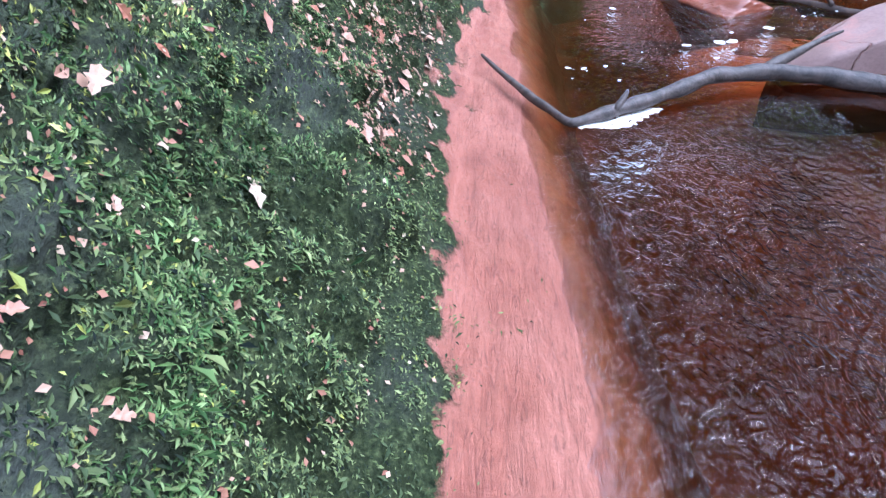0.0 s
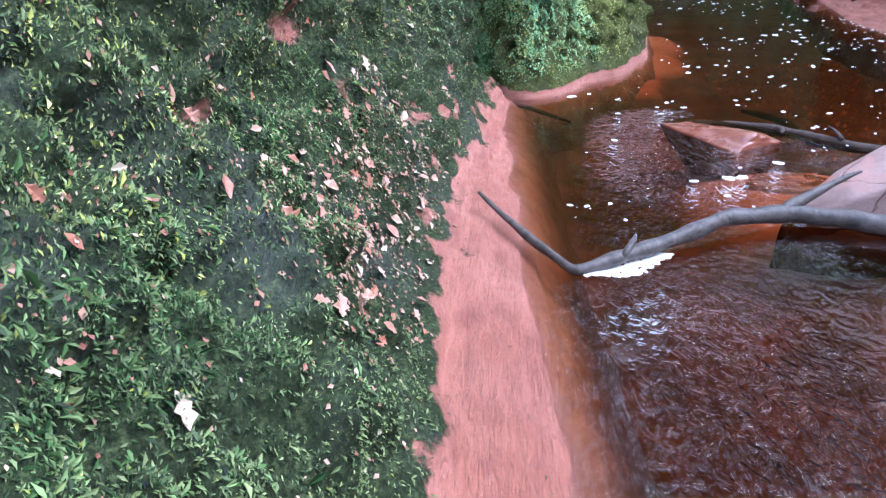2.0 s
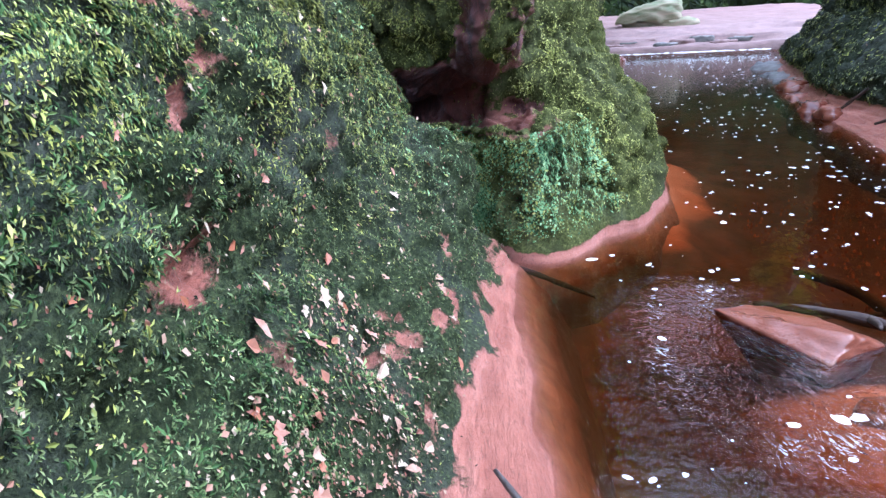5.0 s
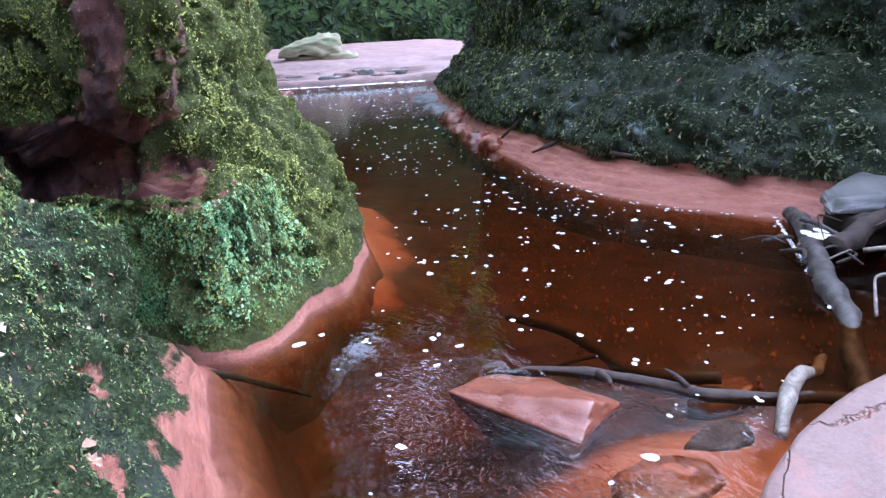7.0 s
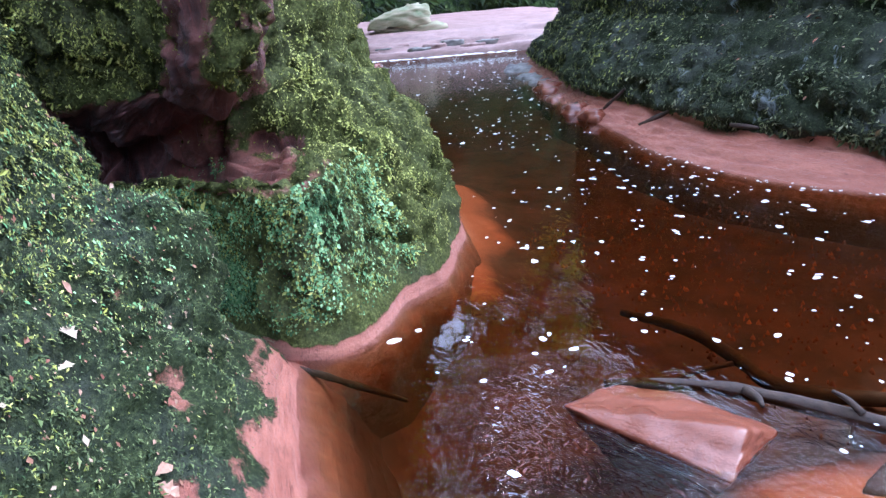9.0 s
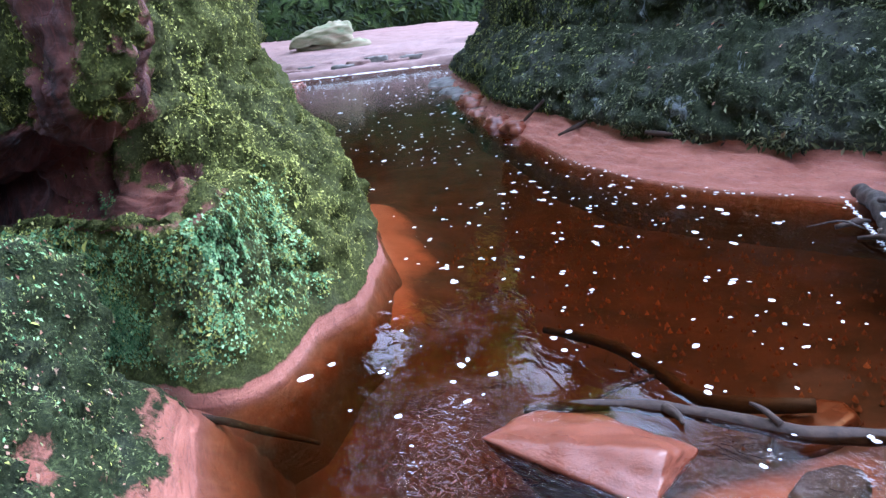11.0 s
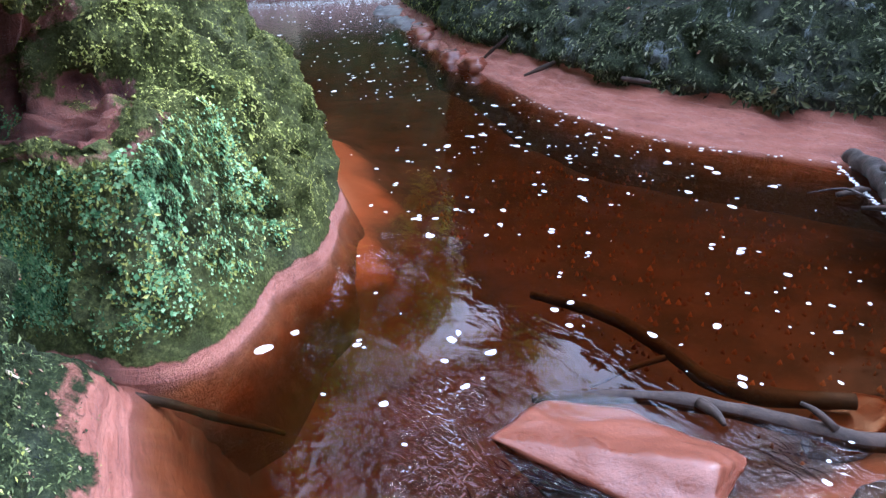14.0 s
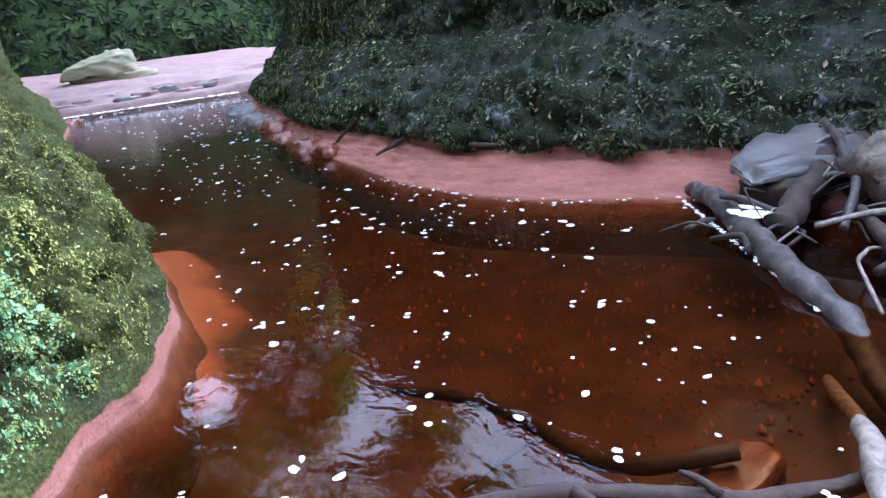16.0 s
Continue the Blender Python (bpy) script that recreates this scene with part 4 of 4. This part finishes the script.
for i, (x, y, h, r) in enumerate(((5.4, 6.1, 0.20, 0.35), (5.75, 5.6, 0.28, 0.4), (5.1, 5.2, 0.08, 0.3), (6.1, 6.1, 0.3, 0.35))):
    add_stone("heap_stone", oval(x, y, r, r * 0.8, 8, 140 + i), -0.4, h, WETWOOD, "dark wet rubble under the driftwood", "rock", "rubble in the driftwood heap", rough=0.06)
for i, pts in enumerate(([(5.05, 10.35, 0.10), (5.25, 10.15, 0.22), (5.4, 10.02, 0.34)], [(5.3, 8.6, 0.32), (5.42, 8.4, 0.36), (5.5, 8.1, 0.36)], [(5.15, 8.9, 0.27), (5.2, 8.7, 0.27), (5.22, 8.6, 0.27)], [(5.28, 11.6, 0.1), (5.4, 11.4, 0.3), (5.45, 11.3, 0.4)])):
    t = thing("twig", "dark wet twig lying on the pink shelf", "twig", "twigs on the shelf")
    part("main_limb", limb(pts, [0.02, 0.026, 0.014], 8, 0.2, 8, 70 + i), WETWOOD, t)


# ---- foam ----
def foam_patch(name, spots, z, label, seed=0):
    """Flat domed flecks of foam floating on the water."""
    r = np.random.default_rng(seed)
    verts, faces = [], []
    for x, y, size in spots:
        k, base = 9, len(verts)
        stretch, turn = r.uniform(0.7, 1.3), r.uniform(0, 3.14)
        verts.append((x, y, z + size * 0.22))
        for i in range(k):
            a = 2 * math.pi * i / k
            q = size * r.uniform(0.75, 1.2)
            u, v = q * stretch * math.cos(a), q * math.sin(a) / stretch
            verts.append((x + u * math.cos(turn) - v * math.sin(turn), y + u * math.sin(turn) + v * math.cos(turn), z - 0.001))
        faces += [(base, base + 1 + i, base + 1 + (i + 1) % k) for i in range(k)]
    ob = new(name, mesh_from(name, verts, faces, FOAM))
    return tagged(ob, label, "foam", kind="stuff")


def drifting(seed):
    r = np.random.default_rng(seed)
    out = []
    while len(out) < 680:
        y = r.uniform(4.4, 27) if r.random() < 0.72 else r.uniform(3.9, 9)
        left = float(np.interp(y, [3, 6.2, 6.6, 8, 10, 20, 27], [0.75, 0.75, 1.5, 2.2, 2.6, 4.2, 5.6]))
        right = float(np.interp(y, [3, 5, 6.5, 8, 12, 20, 27], [1.4, 3.2, 4.6, 4.4, 5.0, 7.8, 11]))
        x = left + (right - left) * r.beta(1.3, 1.1)
        if fbm(np.array([[x, y, 0.0]]), 0.9, 3)[0] < r.uniform(-0.6, 0.7) and r.random() < 0.8:
            continue
        if 1.5 < x < 2.3 and 4.7 < y < 5.7:
            continue
        out.append((x, y, min(0.028, 0.0055 * math.exp(r.normal(0.4, 0.6))) * (1 + 0.03 * y)))
        if r.random() < 0.15:
            out.append((x + r.uniform(-0.05, 0.05), y + 0.03, 0.016))
    return out


foam_patch("foam_flecks", drifting(3), 0.002, "white foam flecks drifting on the stream", 1)
r = np.random.default_rng(12)
pile = []
for q, lag in zip(r.random(300), r.random(300)):
    pile.append((0.83 + 0.34 * q + 0.05 * lag + r.normal(0, 0.006), 3.375 + 0.165 * q - 0.085 * lag * min(1.0, 3.0 * q, 2.4 * (1 - q)) + r.normal(0, 0.006), r.uniform(0.006, 0.016)))
foam_patch("foam_pile", pile, 0.004, "thick white foam caught against the branch", 2)
edge = [(5.2 - 1.25 * q + r.normal(0, 0.008) - 0.058, 6.65 - 1.45 * q + 0.058 + r.normal(0, 0.008), r.uniform(0.004, 0.012)) for q in r.random(220)]
foam_patch("foam_line", edge, 0.003, "line of white foam along the log", 3)
shore = [(x + r.normal(0, 0.04), y + r.normal(0, 0.2), r.uniform(0.006, 0.02)) for x, y in zip(np.interp(np.linspace(6.6, 9.6, 60), [6.75, 7.47, 8.32, 9.44], [5.2, 4.79, 4.58, 4.62]) - 0.03, np.linspace(6.6, 9.6, 60))]
foam_patch("foam_line", shore, 0.003, "line of white foam along the pink shelf", 4)
falls = [(x, 28.1 - 0.3 * (x - 5.0) + r.normal(0, 0.14), r.uniform(0.03, 0.12)) for x in r.uniform(5.0, 10.5, 130)]
foam_patch("white_water", falls, 0.03, "white broken water below the far slab", 5)
heap = [(r.uniform(4.2, 4.9), r.uniform(4.75, 5.15), r.uniform(0.012, 0.03)) for _ in range(25)]
foam_patch("foam_line", heap, 0.003, "white foam caught among the driftwood", 6)
lump = [(4.72 + r.normal(0, 0.05), 6.02 + r.normal(0, 0.05), r.uniform(0.03, 0.05)) for _ in range(14)]
foam_patch("foam_lump", lump, 0.12, "white foam lump caught behind the log", 7)


# ---- pebbles on the bed ----
def pebbles():
    r = np.random.default_rng(5)
    verts, faces = [], []
    for _ in range(1100):
        x, y = r.uniform(2.6, 4.6), r.uniform(4.6, 8.5)
        s = r.uniform(0.005, 0.018)
        base = len(verts)
        verts.append((x, y, -0.25 + s * 0.6))
        for i in range(6):
            a = i * math.pi / 3
            verts.append((x + s * math.cos(a) * r.uniform(0.7, 1.2), y + s * math.sin(a) * r.uniform(0.7, 1.2), -0.27))
        faces += [(base, base + 1 + i, base + 1 + (i + 1) % 6) for i in range(6)]
    ob = new("pebbles", mesh_from("pebbles", verts, faces, PEBBLE))
    tagged(ob, "small orange and brown pebbles on the stream bed", "pebbles", kind="stuff")


PEBBLE = leafy("pebble", [(0.0, (0.12, 0.05, 0.03)), (0.75, (0.18, 0.08, 0.04)), (1.0, (0.34, 0.15, 0.055))], 0.6)
pebbles()


# ---- dead leaves ----
def leaf_mesh(kind):
    """A curled dead leaf, about one unit long."""
    r = random.Random(kind)
    lobes = [(0, 0), (0.12, 0.10), (0.3, 0.24), (0.5, 0.28), (0.72, 0.2), (0.9, 0.08), (1.0, 0)]
    if kind % 2:
        lobes = [(0, 0), (0.15, 0.16), (0.28, 0.12), (0.4, 0.34), (0.55, 0.18), (0.72, 0.26), (0.85, 0.1), (1.0, 0)]
    bend = r.uniform(-0.25, 0.35)
    bm = bmesh.new()
    mid = [bm.verts.new((x, 0, bend * (x - 0.5) ** 2)) for x, _ in lobes]
    for sgn in (1, -1):
        rim = [mid[0]] + [bm.verts.new((x, sgn * w * r.uniform(0.85, 1.1), bend * (x - 0.5) ** 2 + w * r.uniform(0.1, 0.6))) for x, w in lobes[1:-1]] + [mid[-1]]
        for i in range(len(lobes) - 1):
            q = [mid[i], mid[i + 1], rim[i + 1], rim[i]]
            q = [v for j, v in enumerate(q) if v not in q[:j]]
            if len(q) > 2:
                bm.faces.new(q if sgn > 0 else q[::-1])
    bm.faces.ensure_lookup_table()
    bmesh.ops.recalc_face_normals(bm, faces=bm.faces)
    me = bpy.data.meshes.new("leaf")
    bm.to_mesh(me)
    bm.free()
    me.materials.append(LEAF)
    return me


LEAVES = [leaf_mesh(k) for k in range(6)]


def lay_leaves(p, nrm, weight, count, size, label, group, seed, lift=0.012):
    r = np.random.default_rng(seed)
    w = weight.ravel() / weight.sum()
    pick = r.choice(len(w), count, p=w)
    pos, n = p.reshape(-1, 3)[pick], nrm.reshape(-1, 3)[pick]
    for i in range(count):
        ob = new("dead_leaf", LEAVES[int(r.integers(6))])
        up = Vector(n[i]) + Vector(r.normal(0, 0.3, 3))
        q = up.to_track_quat("Z", "Y").to_matrix().to_4x4()
        s = min(0.075, size * math.exp(r.normal(0, 0.3)))
        ob.matrix_world = Matrix.Translation(Vector(pos[i]) + Vector(n[i]) * lift) @ q @ pose(0, 0, 0, 0, 0, float(r.uniform(0, 360))) @ Matrix.Scale(s, 4)
        tagged(ob, label, "leaf", group)


by, bz = BANK_P[..., 1], BANK_P[..., 2]
near = (by > 0.5) & (by < 6.4) & (bz > 0.1) & (bz < 1.9)
drift = np.exp(-(((BANK_P[..., 0] - 0.02) / 0.14) ** 2)) * smooth(2.2, 2.7, by) * (1 - smooth(3.9, 4.5, by)) * 11 + 0.35
band = np.exp(-(((bz - 0.9 - 0.1 * (by - 2)) / 0.1) ** 2)) * 1.4 * (by < 4.2)
lay_leaves(BANK_P, BANK_N, near * (drift + band), 295, 0.05, "curled pale brown dead leaf on the mossy bank", "dead leaves on the bank", 21)
litter_w = near * (drift + band)
lw = litter_w[:-1, :-1]
scatter("leaf_litter", BANK_P + BANK_N * 0.008, BANK_N, litter_w + near * 0.5, 5200, 0.0095, LITTER, None, 0.4, 1.4)
tagged(bpy.data.objects["leaf_litter"], "small broken bits of pale dead leaves on moss", "leaf litter")
rz = RIGHT_P[..., 2]
lay_leaves(RIGHT_P, RIGHT_N, ((RIGHT_P[..., 1] > 5.5) & (RIGHT_P[..., 1] < 13) & (rz > 0.5) & (rz < 1.3)) * 1.0, 25, 0.07, "pale yellow dead leaf on the dark mossy slope", "dead leaves on the slope", 22)


# ---- trees that lean over the gorge; the water mirrors them ----
def tree(x, y, z, height, lean, spread, leaves, seed):
    r = np.random.default_rng(seed)
    t = thing("tree", "broad-leaved tree with a green crown leaning over the gorge", "tree", "trees over the gorge")
    top = np.array([x + lean[0], y + lean[1], z + height])
    foot = np.array([x, y, z])
    part("trunk", limb([foot, foot + (top - foot) * 0.4 + np.array([0.2, 0, 0.3]), top], [0.28, 0.2, 0.05], 10, 0.1, 2, seed), DRIFTWOOD, t)
    centres = []
    for i in range(16):
        a = foot + (top - foot) * r.uniform(0.4, 0.95)
        d = r.normal(size=3) * np.array([1, 1, 0.45])
        e = a + d / np.linalg.norm(d) * spread * r.uniform(0.5, 1.0)
        part("limb", limb([a, (a + e) / 2 + np.array([0, 0, 0.2]), e], [0.07, 0.045, 0.015], 6, 0.1, 3, seed + i), DRIFTWOOD, t)
        centres += [a * 0.3 + e * 0.7, e, e + r.normal(0, 0.5, 3)]
    centres = np.array(centres)
    pick = centres[r.integers(len(centres), size=leaves)] + r.normal(0, 0.42, (leaves, 3)) * np.array([1, 1, 0.6])
    d1, d2 = r.normal(size=(2, leaves, 3))
    d1 /= np.linalg.norm(d1, axis=1, keepdims=True)
    d2 = np.cross(d1, d2)
    d2 /= np.linalg.norm(d2, axis=1, keepdims=True)
    s = 0.13 * np.exp(r.normal(0, 0.25, (leaves, 1)))
    v = np.stack([pick - d1 * s, pick + d2 * s * 0.55, pick + d1 * s, pick - d2 * s * 0.55], 1).reshape(-1, 3)
    k = np.arange(leaves)[:, None] * 4
    ob = new("crown", mesh_from("crown", v, np.concatenate([k + np.array([[0, 1, 2]]), k + np.array([[0, 2, 3]])]), CANOPY, shade=False))
    ob.parent = t


for i, (x, y, z, lx, ly) in enumerate(((-1.0, 11.5, 9.3, 1.6, 0), (10.5, 18.0, 6.9, -2.2, 0), (2.6, 24.5, 9.3, 3.2, 0), (12.8, 27.0, 7.3, -3.8, 0), (4.0, 31.5, 9.3, 3.0, -2))):
    tree(x, y, z, 5.5 + (i % 3), (lx, ly), 3.0, 10000, 260 + i * 20)
